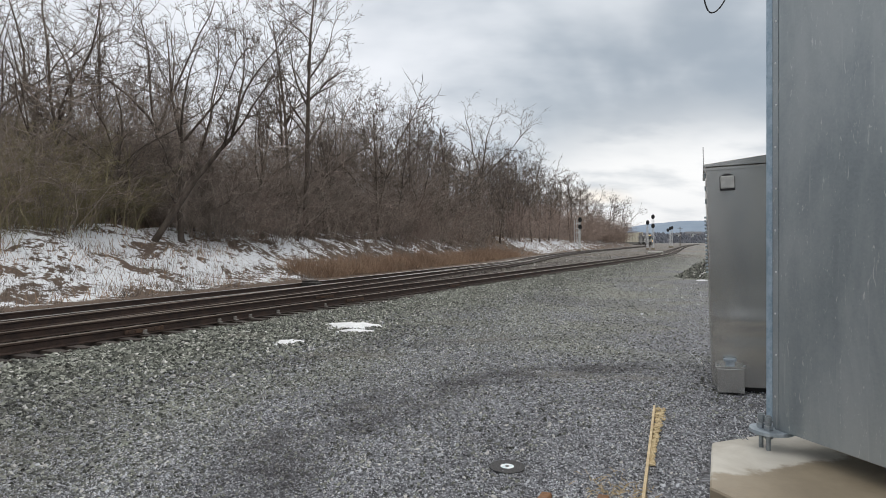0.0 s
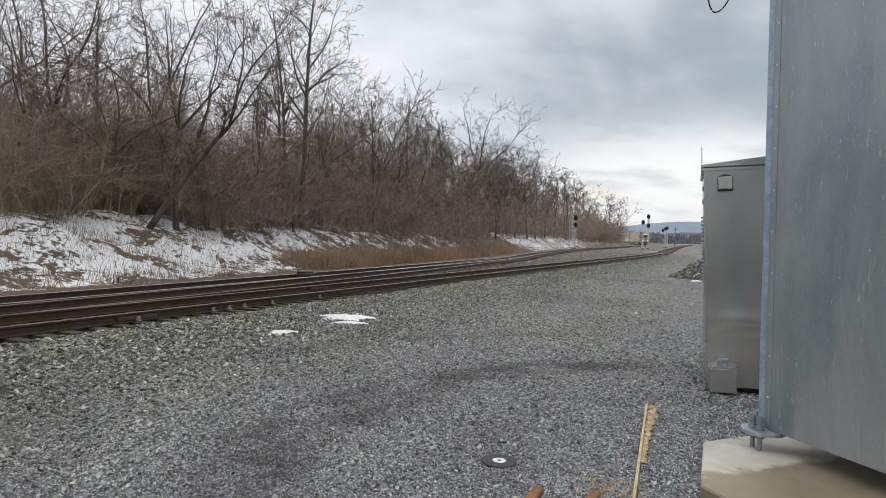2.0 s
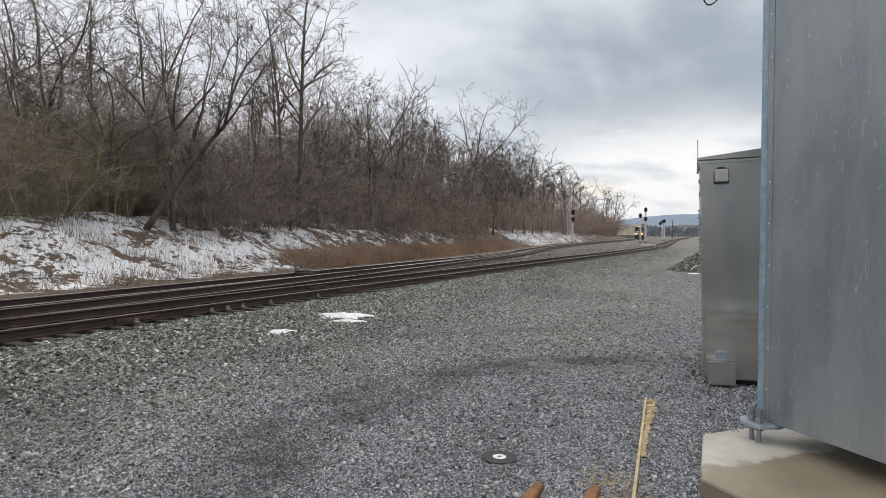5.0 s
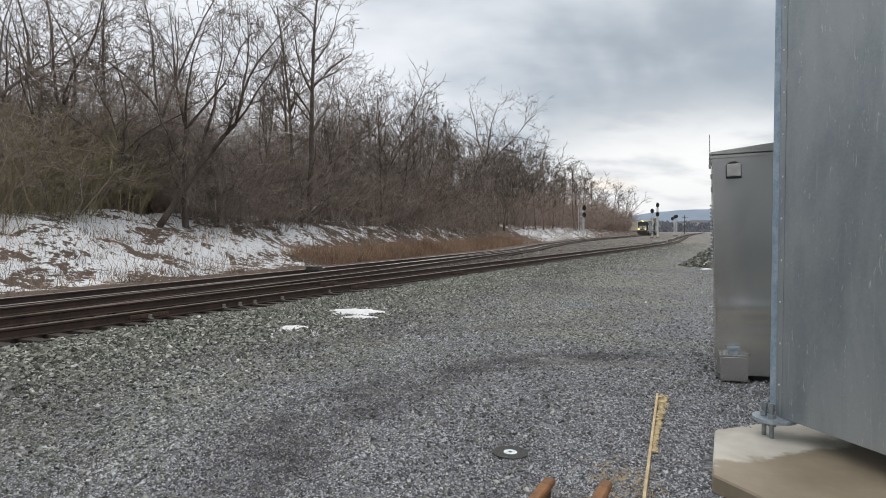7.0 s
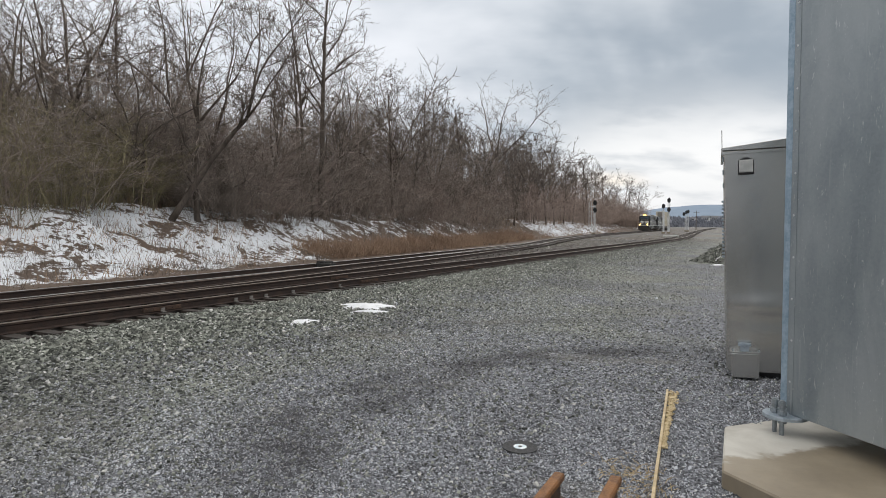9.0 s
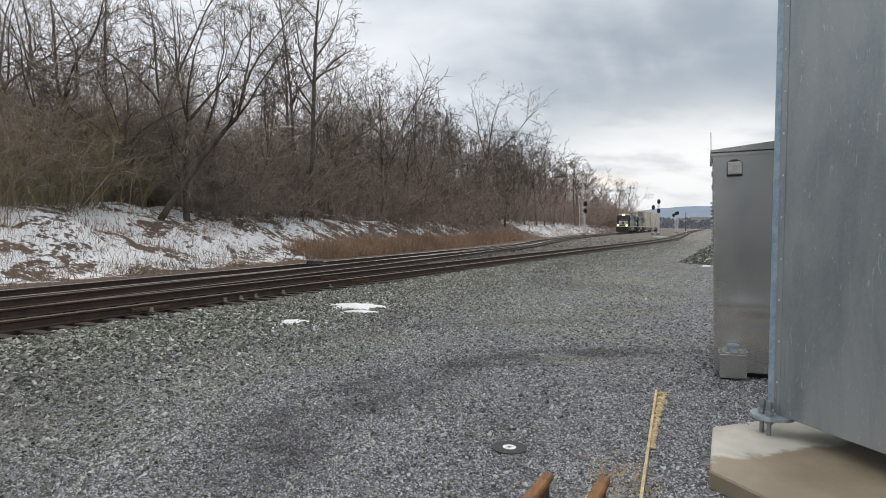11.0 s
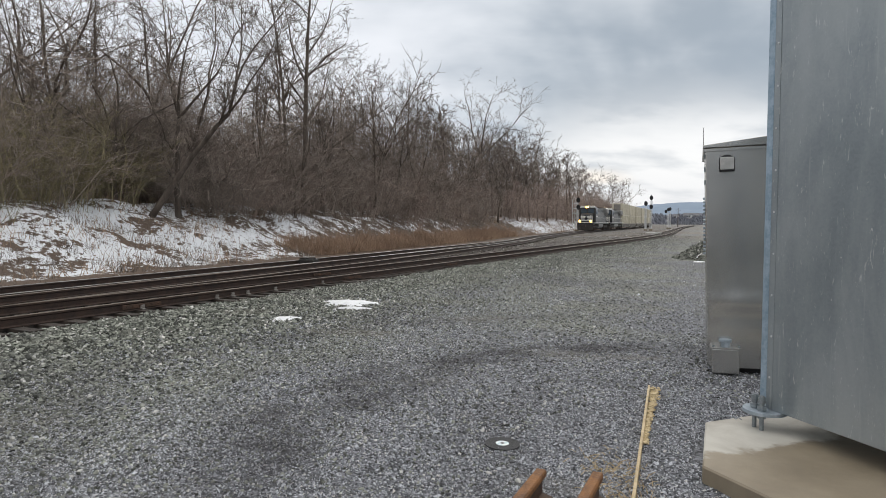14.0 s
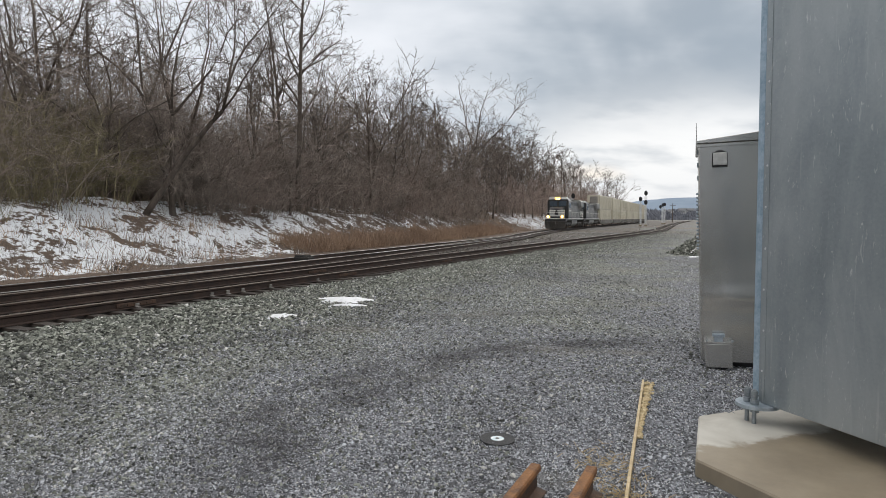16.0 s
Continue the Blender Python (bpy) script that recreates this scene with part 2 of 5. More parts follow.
OLIVE = worn("olive_brush_stems", (0.13, 0.116, 0.07), (0.32, 0.275, 0.17), 0.5, 0.95, 0, 6, 0.0, 0.2, (1, 1, 1), 0.2)
TANGLE = worn("reddish_brush_stems", (0.165, 0.130, 0.112), (0.38, 0.30, 0.258), 0.5, 0.95, 0, 6, 0.0, 0.3, (1, 1, 1), 0.2)
WEED = worn("dead_weed_stems", (0.075, 0.06, 0.05), (0.21, 0.17, 0.14), 0.6, 0.95, 0, 6, 0.0, 0.0, (1, 1, 1), 0.2)
STRAW = worn("dead_grass", (0.21, 0.14, 0.10), (0.46, 0.33, 0.235), 0.4, 0.95, 0, 5, 0.0, 0.0, (1, 1, 1), 0.2)
PALE_STRAW = worn("pale_straw", (0.34, 0.25, 0.13), (0.56, 0.44, 0.26), 6, 0.9, 0, 40, 0.0)
SNOW = worn("old_snow", (0.68, 0.69, 0.71), (0.88, 0.89, 0.91), 4, 0.6, 0, 60, 0.5)


# ---- building helpers ----
def obj(name, mesh, mats, parent=None, label=""):
    ob = new(name, mesh)
    for m in mats if isinstance(mats, (list, tuple)) else [mats]:
        if m.name not in mesh.materials:
            mesh.materials.append(m)
    if parent is not None:
        ob.parent = parent
    return tagged(ob, label)


def part(name, bm, mat, parent=None, label=""):
    """One bmesh as one mesh object under a thing or under a part."""
    mesh = bpy.data.meshes.new(name)
    bm.to_mesh(mesh)
    bm.free()
    return obj(name, mesh, mat, parent, label)


def raw(name, verts, faces, mats, parent=None, label="", smooth=False):
    mesh = bpy.data.meshes.new(name)
    mesh.from_pydata(verts, [], faces)
    if smooth:
        mesh.polygons.foreach_set("use_smooth", [True] * len(mesh.polygons))
    mesh.update()
    return obj(name, mesh, mats, parent, label)


def thing(name, m, label, category, group="", kind=""):
    ob = new(name)
    ob.matrix_basis = m
    return tagged(ob, label, category, group, kind)


def box(sx, sy, sz, at=(0, 0, 0), bevel=0.0, turn=None, bm=None):
    """A box whose middle is at at, added to bm."""
    own = bmesh.new()
    bmesh.ops.create_cube(own, size=1.0)
    bmesh.ops.scale(own, vec=(sx, sy, sz), verts=own.verts)
    if bevel:
        bmesh.ops.bevel(own, geom=own.edges[:], offset=bevel, segments=2, affect="EDGES", profile=0.6)
    if turn is not None:
        bmesh.ops.transform(own, matrix=turn, verts=own.verts)
    bmesh.ops.translate(own, vec=at, verts=own.verts)
    return merged(own, bm)


def rod(r, length, at=(0, 0, 0), axis="z", sides=12, r2=None, bevel=0.0, bm=None):
    own = bmesh.new()
    bmesh.ops.create_cone(own, cap_ends=True, segments=sides, radius1=r, radius2=r if r2 is None else r2, depth=length)
    if bevel:
        rim = [e for e in own.edges if abs(e.verts[0].co.z - e.verts[1].co.z) < 1e-6]
        bmesh.ops.bevel(own, geom=rim, offset=bevel, segments=2, affect="EDGES", profile=0.6)
    if axis == "x":
        bmesh.ops.rotate(own, matrix=Matrix.Rotation(radians(90), 3, "Y"), verts=own.verts)
    elif axis == "y":
        bmesh.ops.rotate(own, matrix=Matrix.Rotation(radians(90), 3, "X"), verts=own.verts)
    bmesh.ops.translate(own, vec=at, verts=own.verts)
    return merged(own, bm)


def merged(own, bm):
    if bm is None:
        return own
    mesh = bpy.data.meshes.new("tmp")
    own.to_mesh(mesh)
    own.free()
    bm.from_mesh(mesh)
    bpy.data.meshes.remove(mesh)
    return bm


def prism(outline, depth, axis="y", bevel=0.0, bm=None):
    """An outline (u, v) drawn out along an axis, centred on it. y: u, v are x, z. x: u, v are y, z. z: u, v are x, y."""
    own = bmesh.new()
    put = {"y": lambda u, v, d: (u, d, v), "x": lambda u, v, d: (d, u, v), "z": lambda u, v, d: (u, v, d)}[axis]
    a = [own.verts.new(put(u, v, -depth / 2)) for u, v in outline]
    b = [own.verts.new(put(u, v, depth / 2)) for u, v in outline]
    own.faces.new(a)
    own.faces.new(b[::-1])
    k = len(outline)
    for i in range(k):
        own.faces.new((a[i], b[i], b[(i + 1) % k], a[(i + 1) % k]))
    bmesh.ops.recalc_face_normals(own, faces=own.faces)
    if bevel:
        bmesh.ops.bevel(own, geom=own.edges[:], offset=bevel, segments=1, affect="EDGES")
    return merged(own, bm)


def tube(verts, faces, pts, radii, sides, tip=False):
    """A tapered tube along pts, added to the lists; with a tip it is open below and runs out to a point."""
    base = len(verts)
    end = pts[-1]
    if tip:
        pts = pts[:-1]
    for i, p in enumerate(pts):
        a = (pts[i + 1] if i + 1 < len(pts) else end) - pts[max(i - 1, 0)]
        a = a.normalized() if a.length > 1e-9 else Vector((0, 0, 1))
        s = a.orthogonal().normalized()
        t = a.cross(s)
        for k in range(sides):
            g = 2 * math.pi * k / sides
            verts.append(p + (s * math.cos(g) + t * math.sin(g)) * radii[i])
    for i in range(len(pts) - 1):
        for k in range(sides):
            a, b = base + i * sides + k, base + i * sides + (k + 1) % sides
            faces.append((a, b, b + sides, a + sides))
    if tip:
        verts.append(end)
        top = base + (len(pts) - 1) * sides
        faces.extend((top + k, top + (k + 1) % sides, top + sides) for k in range(sides))
        return
    faces.append(tuple(base + k for k in range(sides))[::-1])
    faces.append(tuple(base + (len(pts) - 1) * sides + k for k in range(sides)))


# ---- lines of the tracks (centre lines) ----
def spline(pts, step=0.5):
    """A smooth line through pts, sampled evenly."""
    p = np.array(pts, float)
    p = np.vstack([2 * p[0] - p[1], p, 2 * p[-1] - p[-2]])
    out = []
    for i in range(1, len(p) - 2):
        n = max(4, int(np.linalg.norm(p[i + 1] - p[i]) / 0.25))
        u = np.linspace(0, 1, n, endpoint=False)[:, None]
        out.append(0.5 * (2 * p[i] + (p[i + 1] - p[i - 1]) * u + (2 * p[i - 1] - 5 * p[i] + 4 * p[i + 1] - p[i + 2]) * u**2 + (3 * p[i] - p[i - 1] - 3 * p[i + 1] + p[i + 2]) * u**3))
    q = np.vstack(out)
    s = np.concatenate([[0], np.cumsum(np.linalg.norm(np.diff(q, axis=0), axis=1))])
    at = np.arange(0, s[-1], step)
    return np.stack([np.interp(at, s, q[:, 0]), np.interp(at, s, q[:, 1])], 1)


def normals(line):
    d = np.gradient(line, axis=0)
    d /= np.linalg.norm(d, axis=1)[:, None]
    return np.stack([-d[:, 1], d[:, 0]], 1)


NEAR_LINE = spline([(-28.5, -31), (-8.0, 10.6), (-2.0, 22.6), (6.4, 39.2), (19.0, 64.0), (26.0, 78.5), (34.0, 97), (57.0, 155), (95.0, 248), (160, 400)])
FAR_LINE = spline([(-29.0, -31), (-9.9, 14.6), (-1.9, 34), (5.9, 54), (11.2, 72), (16.8, 89.5), (25.5, 114), (33.0, 133), (40.3, 150), (52.3, 180), (62.6, 205), (78.0, 242), (94.0, 290), (103, 330), (108, 370), (110, 410), (107, 460), (97, 520), (80, 580), (50, 650)])
def crossing(y0, y1):
    y = np.arange(y0, y1 + 0.1, 4.0)
    a, b = np.interp(y, NEAR_LINE[:, 1], NEAR_LINE[:, 0]), np.interp(y, FAR_LINE[:, 1], FAR_LINE[:, 0])
    q = np.clip((y + 14) / (y1 + 14), 0, 1)
    q = 1 - (1 - q) ** 1.5
    return spline(list(zip(a + (b - a) * q, y)))


CROSS_LINE = crossing(6.0, 66.0)


def height(x, y):
    """The ground's height: level yard, wooded bank beside the far track."""
    dx = np.interp(y, FAR_LINE[:600, 1], FAR_LINE[:600, 0])
    u = (dx - x) * 0.925
    far = np.clip((y - 235) / 60, 0, 1)
    st = lambda a, b, v: (lambda q: q * q * (3 - 2 * q))(np.clip((v - a) / (b - a), 0, 1))
    rise = 2.55 * st(3.6, 11.0, u) * (1 - far)
    hill = np.interp(y, [0, 60, 130, 220, 300], [12.0, 10.5, 7.0, 3.0, 0.0]) * st(13, 62, u)
    return rise + hill, u


GRID = {}


def ground_z(x, y):
    """Height of the finished ground under many places."""
    x, y = np.asarray(x, float), np.asarray(y, float)
    xs, ys, z = GRID["x"], GRID["y"], GRID["z"]
    i, j = np.clip(np.searchsorted(xs, x) - 1, 0, len(xs) - 2), np.clip(np.searchsorted(ys, y) - 1, 0, len(ys) - 2)
    a, b = (x - xs[i]) / (xs[i + 1] - xs[i]), (y - ys[j]) / (ys[j + 1] - ys[j])
    return (z[j, i] * (1 - a) + z[j, i + 1] * a) * (1 - b) + (z[j + 1, i] * (1 - a) + z[j + 1, i + 1] * a) * b


def make_ground():
    def axis(lo, hi, fine_lo, fine_hi, fine):
        a = list(np.arange(fine_lo, fine_hi, fine))
        up, s = [], fine
        v = fine_hi
        while v < hi:
            up.append(v)
            s *= 1.16
            v += s
        dn, s, v = [], fine, fine_lo - fine
        while v > lo:
            dn.append(v)
            s *= 1.16
            v -= s
        return np.array([lo] + dn[::-1] + a + up + [hi])

    xs, ys = axis(-4500, 4500, -26, 30, 0.4), axis(-4500, 4500, 2, 90, 0.4)
    gx, gy = np.meshgrid(xs, ys)
    h, u = height(gx, gy)
    fade = np.clip((400 - np.hypot(gx, gy)) / 150, 0, 1)
    near = np.interp(gy, NEAR_LINE[:, 1], NEAR_LINE[:, 0])
    v = (near - gx) * 0.90
    bed = (u < 3.0) & (v > -1.9)
    bumps = np.array([noise.noise(Vector((a * 0.5, b * 0.5, 0))) * 0.05 + noise.noise(Vector((a * 1.7, b * 1.7, 3))) * 0.025 for a, b in zip(gx.ravel(), gy.ravel())]).reshape(gx.shape)
    rough = np.array([noise.noise(Vector((a * 0.35, b * 0.35, 7))) for a, b in zip(gx.ravel(), gy.ravel())]).reshape(gx.shape)
    z = h * fade + np.where(bed, np.where((v < -1.02) & (gy < 130), -0.035 + bumps * 1.1, -0.085), bumps * 0.35) + np.where(u > 4.5, rough * 0.45 + bumps * 2.5, 0) * np.clip((u - 4.5) / 2, 0, 1) * fade
    bank = np.clip((u - 1.9) / 1.0, 0, 1) * fade
    snowy = np.interp(gy, [0, 20, 32, 38, 46, 62, 72, 90, 98, 140, 175], [0.50, 0.50, 0.48, 0.43, 0.37, 0.37, 0.30, 0.18, 0.50, 0.52, 0.30])
    # the foot of the bank is grassy and bare there
    snowy = snowy - 0.22 * np.clip((gy - 36) / 5, 0, 1) * np.clip((98 - gy) / 6, 0, 1) * np.clip((6.8 - u) / 1.2, 0, 1)
    snowy = snowy * np.clip((u - 2.8) / 1.5, 0, 1) * np.interp(u, [0, 11, 16, 30], [1, 1, 0.62, 0.4])
    GRID.update(x=xs, y=ys, z=z)
    nx, ny = len(xs), len(ys)
    verts = np.stack([gx.ravel(), gy.ravel(), z.ravel()], 1)
    i = np.arange(nx * ny).reshape(ny, nx)
    faces = np.stack([i[:-1, :-1].ravel(), i[:-1, 1:].ravel(), i[1:, 1:].ravel(), i[1:, :-1].ravel()], 1)
    ob = raw("ground", verts.tolist(), faces.tolist(), GROUND, None, "grey gravel yard rising to a snowy leaf-littered bank", True)
    a = ob.data.color_attributes.new("zone", "FLOAT_COLOR", "POINT")
    c = np.stack([bank.ravel(), bed.ravel() * 1.0, snowy.ravel(), np.ones(nx * ny)], 1)
    a.data.foreach_set("color", c.ravel())
    return tagged(ob, "", "ground", "", "structure")


make_ground()

# ---- railway tracks ----
PROFILE = [(-0.076, 0), (0.076, 0), (0.076, 0.012), (0.012, 0.03), (0.009, 0.125), (0.036, 0.142), (0.037, 0.172), (0.028, 0.184), (-0.028, 0.184), (-0.037, 0.172), (-0.036, 0.142), (-0.009, 0.125), (-0.012, 0.03), (-0.076, 0.012)]


def rail_mesh(line, off, lo, hi, head, z=0.006, stride=2):
    nm = normals(line)
    p = (line + nm * off)[lo:hi:stride]
    n = nm[lo:hi:stride]
    verts, faces, kinds = [], [], []
    k = len(PROFILE)
    for (x, y), (a, b) in zip(p, n):
        verts += [(x + a * u, y + b * u, z + v) for u, v in PROFILE]
    for i in range(len(p) - 1):
        for j in range(k):
            q = (j + 1) % k
            faces.append((i * k + j, i * k + q, i * k + k + q, i * k + k + j))
            kinds.append(1 if j in (7, 8) else 0)
    faces.append(tuple(range(k)))
    faces.append(tuple(range((len(p) - 1) * k, len(p) * k))[::-1])
    kinds += [0, 0]
    mesh = bpy.data.meshes.new("rail")
    mesh.from_pydata(verts, [], faces)
    mesh.materials.append(RAIL)
    mesh.materials.append(head)
    mesh.polygons.foreach_set("material_index", kinds)
    mesh.update()
    return mesh


def index_at(line, y):
    return int(np.argmin(abs(line[:, 1] - y)))


tie_mesh = bpy.data.meshes.new("tie")
tie_bm = box(2.6, 0.23, 0.17, (0, 0, -0.085), 0.012)
tie_bm.to_mesh(tie_mesh)
tie_bm.free()
tie_mesh.materials.append(TIE)


def make_track(name, line, label, y0, y1, head, ties=True):
    t = thing(name, Matrix(), label, "railway track", "railway tracks", "structure")
    lo, hi = index_at(line, y0), index_at(line, y1)
    for off in (-0.755, 0.755):
        new("rail", rail_mesh(line, off, lo, hi, head)).parent = t
    if ties:
        nm = normals(line)
        rnd = random.Random(5)
        i = index_at(line, max(y0, 0))
        n = 0
        rest_v, rest_f = [], []
        while i < hi:
            x, y = line[i]
            a = math.degrees(math.atan2(nm[i][1], nm[i][0]))
            m = pose(x + rnd.uniform(-0.05, 0.05), y, rnd.uniform(-0.006, 0.0), 0, 0, a + rnd.uniform(-1.5, 1.5))
            if n < 290:
                o = new("tie", tie_mesh)
                o.parent = t
                o.matrix_basis = m @ pose(rnd.uniform(-0.08, 0.08), 0, 0)
            else:
                base = len(rest_v)
                rest_v += [m @ Vector((1.3 * p, 0.115 * q, -0.17 * r)) for r in (0, 1) for p, q in ((-1, -1), (1, -1), (1, 1), (-1, 1))]
                rest_f += [tuple(base + q for q in f) for f in ((0, 1, 2, 3), (0, 4, 5, 1), (1, 5, 6, 2), (2, 6, 7, 3), (3, 7, 4, 0))]
            n += 1
            i += 1
        if rest_v:
            tagged(raw("far_ties", rest_v, rest_f, TIE, t), "", "", "", "stuff")
    return t


near_track = make_track("track_near", NEAR_LINE, "rusty steel rails on dark creosoted ties in ballast", -30, 390, DULL)
make_track("track_far", FAR_LINE, "steel rails curving along the wooded bank", -30, 640, SHINE)
cross_track = make_track("track_crossover", CROSS_LINE, "crossover rails between the two tracks", 6.5, 65, DULL, False)


def along(line, y, off):
    """Pose on a line at y, moved off metres to its left, local x across the track."""
    i = index_at(line, y)
    n = normals(line)[i]
    return pose(line[i][0] + n[0] * off, line[i][1] + n[1] * off, 0, 0, 0, math.degrees(math.atan2(n[1], n[0])))


# joint bars, braces and a frog where the crossover leaves the near track
bar_bm = box(0.02, 0.92, 0.085, (0, 0, 0.085), 0.006)
for k in range(6):
    rod(0.016, 0.03, (-0.012, -0.38 + k * 0.15, 0.085), "x", 6, None, 0.0, bar_bm)
BAR_MESH = bpy.data.meshes.new("joint_bar")
bar_bm.to_mesh(BAR_MESH)
bar_bm.free()
BAR_MESH.materials.append(RUSTDARK)
for y, off in ((13.4, -0.80), (20.0, -0.80), (20.4, 0.71), (26.5, -0.80), (33.0, -0.80), (34.5, 0.71), (46.0, -0.80)):
    o = new("joint_bar", BAR_MESH)
    o.parent = near_track
    o.matrix_basis = along(NEAR_LINE, y, off)
anchor_bm = box(0.03, 0.10, 0.08, (-0.045, 0, 0.06), 0.01)
box(0.07, 0.08, 0.025, (-0.08, 0, 0.02), 0.008, None, anchor_bm)
ANCHOR_MESH = bpy.data.meshes.new("rail_anchor")
anchor_bm.to_mesh(ANCHOR_MESH)
anchor_bm.free()
ANCHOR_MESH.materials.append(PALE_IRON)
for y in (13.4, 15.2, 15.65, 16.0, 16.9, 18.7):
    o = new("rail_anchor", ANCHOR_MESH)
    o.parent = near_track
    o.matrix_basis = along(NEAR_LINE, y, -0.755)
brace_bm = prism([(0.0, 0.0), (0.26, 0.0), (0.26, 0.03), (0.05, 0.13), (0.0, 0.13)], 0.14, "y", 0.006)
BRACE_MESH = bpy.data.meshes.new("rail_brace")
brace_bm.to_mesh(BRACE_MESH)
brace_bm.free()
BRACE_MESH.materials.append(RUSTDARK)
for k in range(26):
    o = new("rail_brace", BRACE_MESH)
    o.parent = cross_track
    o.matrix_basis = along(CROSS_LINE, 20.5 + k * 0.52, 0.80)
part("frog", prism([(-0.16, 0.0), (0.16, 0.0), (0.10, 0.17), (-0.10, 0.17)], 3.2, "y", 0.02), RAIL, cross_track).matrix_basis = along(CROSS_LINE, 30.0, -0.45)


# ---- woods on the bank ----
def grow(rnd, high, thick, levels, spread, lean=0.0, fork=0.45, twig=0.014, leaders=0):
    """A bare tree: lists for the trunk with its limbs, and for the crown of fine twigs. With leaders the trunk splits at the fork."""
    tv, tf, cv, cf = [], [], [], []
    STEPS = (7, 6, 4, 2, 1)

    def branch(p, d, length, r, level, bare=0.22):
        steps = STEPS[level]
        side = d.orthogonal().normalized()
        side.rotate(Matrix.Rotation(rnd.uniform(0, 6.283), 3, d))
        # each limb keeps one bend of its own, with kinks, and turns up at its end
        bend = side * (rnd.gauss(0, 0.04 if leaders else 0.012) if level == 0 else rnd.gauss(0, 0.17))
        wob = (0.07 if leaders else 0.04, 0.17, 0.22, 0.28, 0.2)[level]
        rise = 0.05 if level == 0 else (0.09 if level == 1 else 0.02)
        pts, radii, q, w_ = [p.copy()], [r], p.copy(), d.copy()
        for i in range(steps):
            w_ = (w_ + bend + Vector((rnd.gauss(0, wob), rnd.gauss(0, wob), rnd.gauss(0, wob * 0.7) + rise))).normalized()
            q = q + w_ * (length / steps) * rnd.uniform(0.8, 1.2)
            pts.append(q.copy())
            radii.append(max(r * (1 - (i + 1) / steps * (0.45 if level == 0 and leaders else 0.76)), twig * 0.5))
        if level <= 1:
            tube(tv, tf, pts, radii, 7 if level == 0 else 5)
        else:
            tube(cv, cf, pts, radii, 3, True)
        if level >= levels:
            return
        if level == 0 and leaders:
            for c in range(leaders):
                a = 6.283 * (c + rnd.uniform(-0.25, 0.25)) / leaders
                out = rnd.uniform(0.35, 0.8) * spread
                nd = (w_ + Vector((math.cos(a) * out, math.sin(a) * out, 0.1))).normalized()
                branch(pts[-1], nd, high * rnd.uniform(0.42, 0.62), radii[-1] * rnd.uniform(0.62, 0.85), 1, 0.15)
        count = {0: rnd.randint(3, 5) if leaders else rnd.randint(11, 15), 1: rnd.randint(8, 11), 2: rnd.randint(5, 6), 3: rnd.randint(3, 4)}[level]
        if level == 1 and not leaders:
            count -= 3
        for c in range(count):
            f = rnd.uniform(fork if level == 0 else bare, 1.0) if not (level == 0 and leaders) else rnd.uniform(0.35, 0.95)
            k = min(int(f * steps), steps - 1)
            g = f * steps - k
            at = pts[k].lerp(pts[k + 1], g)
            rr = radii[k] * (1 - g) + radii[k + 1] * g
            axis = (pts[k + 1] - pts[k]).normalized()
            out = axis.orthogonal().normalized()
            out.rotate(Matrix.Rotation(rnd.uniform(0, 2 * math.pi), 3, axis))
            ang = rnd.uniform(0.5, 1.35) * spread
            nd = (axis * math.cos(ang) + out * math.sin(ang) + Vector((0, 0, 0.06))).normalized()
            nl = length * rnd.uniform(0.26, 0.5)
            if level == 0:
                nl = high * rnd.uniform(0.16, 0.36) * (1.25 - 0.7 * f)
            branch(at, nd, nl, max(rr * rnd.uniform(0.4, 0.65), twig), level + 1)

    start = Vector((math.sin(lean), 0, math.cos(lean)))
    branch(Vector((0, 0, -0.25)), start, high * (fork if leaders else 0.85), thick, 0)
    return tv, tf, cv, cf


def vines(rnd, high, wide, low=0.0, count=300):
    """Hanging vines in a ragged column round a trunk."""
    v, f = [], []
    for i in range(count):
        a, z = rnd.uniform(0, 6.283), low + (high - low) * rnd.random() ** 0.8
        r = wide * rnd.uniform(0.1, 1.0) * (1.15 - 0.7 * z / high) * (1 + 0.4 * math.sin(z * 1.7 + a))
        p = Vector((math.cos(a) * r, math.sin(a) * r, z))
        d = Vector((rnd.gauss(0, 0.7), rnd.gauss(0, 0.7), rnd.gauss(-0.2, 0.8))).normalized()
        n = rnd.uniform(0.7, 1.9)
        e = p + d * n * 0.5
        tip = e + (d + Vector((rnd.gauss(0, 0.5), rnd.gauss(0, 0.5), -0.6))).normalized() * n * 0.5
        tip.z = max(tip.z, 0.1)
        tube(v, f, [p, e, tip], [0.014, 0.012, 0.008], 3, True)
    return v, f


def tree_kind(seed, high, thick, levels, spread, lean=0.0, fork=0.45, label="", twig=0.014, leaders=0, draped=0.0):
    rnd = random.Random(seed)
    tv, tf, cv, cf = grow(rnd, high, thick, levels, spread, lean, fork, twig, leaders)
    t = thing("bare_tree", Matrix(), label, "tree", "trees on the bank")
    raw("trunk", tv, tf, BARK, t, "", True)
    raw("crown", cv, cf, TWIG, t)
    if draped:
        raw("vines", *vines(rnd, high * draped, 1.0, 1.0, 420), BRUSH, t, "brown tangle of dead vines")
    return t


def on_ground(x, y):
    h, u = height(np.array([x]), np.array([y]))
    return float(h[0])


def far_x(y):
    return float(np.interp(y, FAR_LINE[:600, 1], FAR_LINE[:600, 0]))


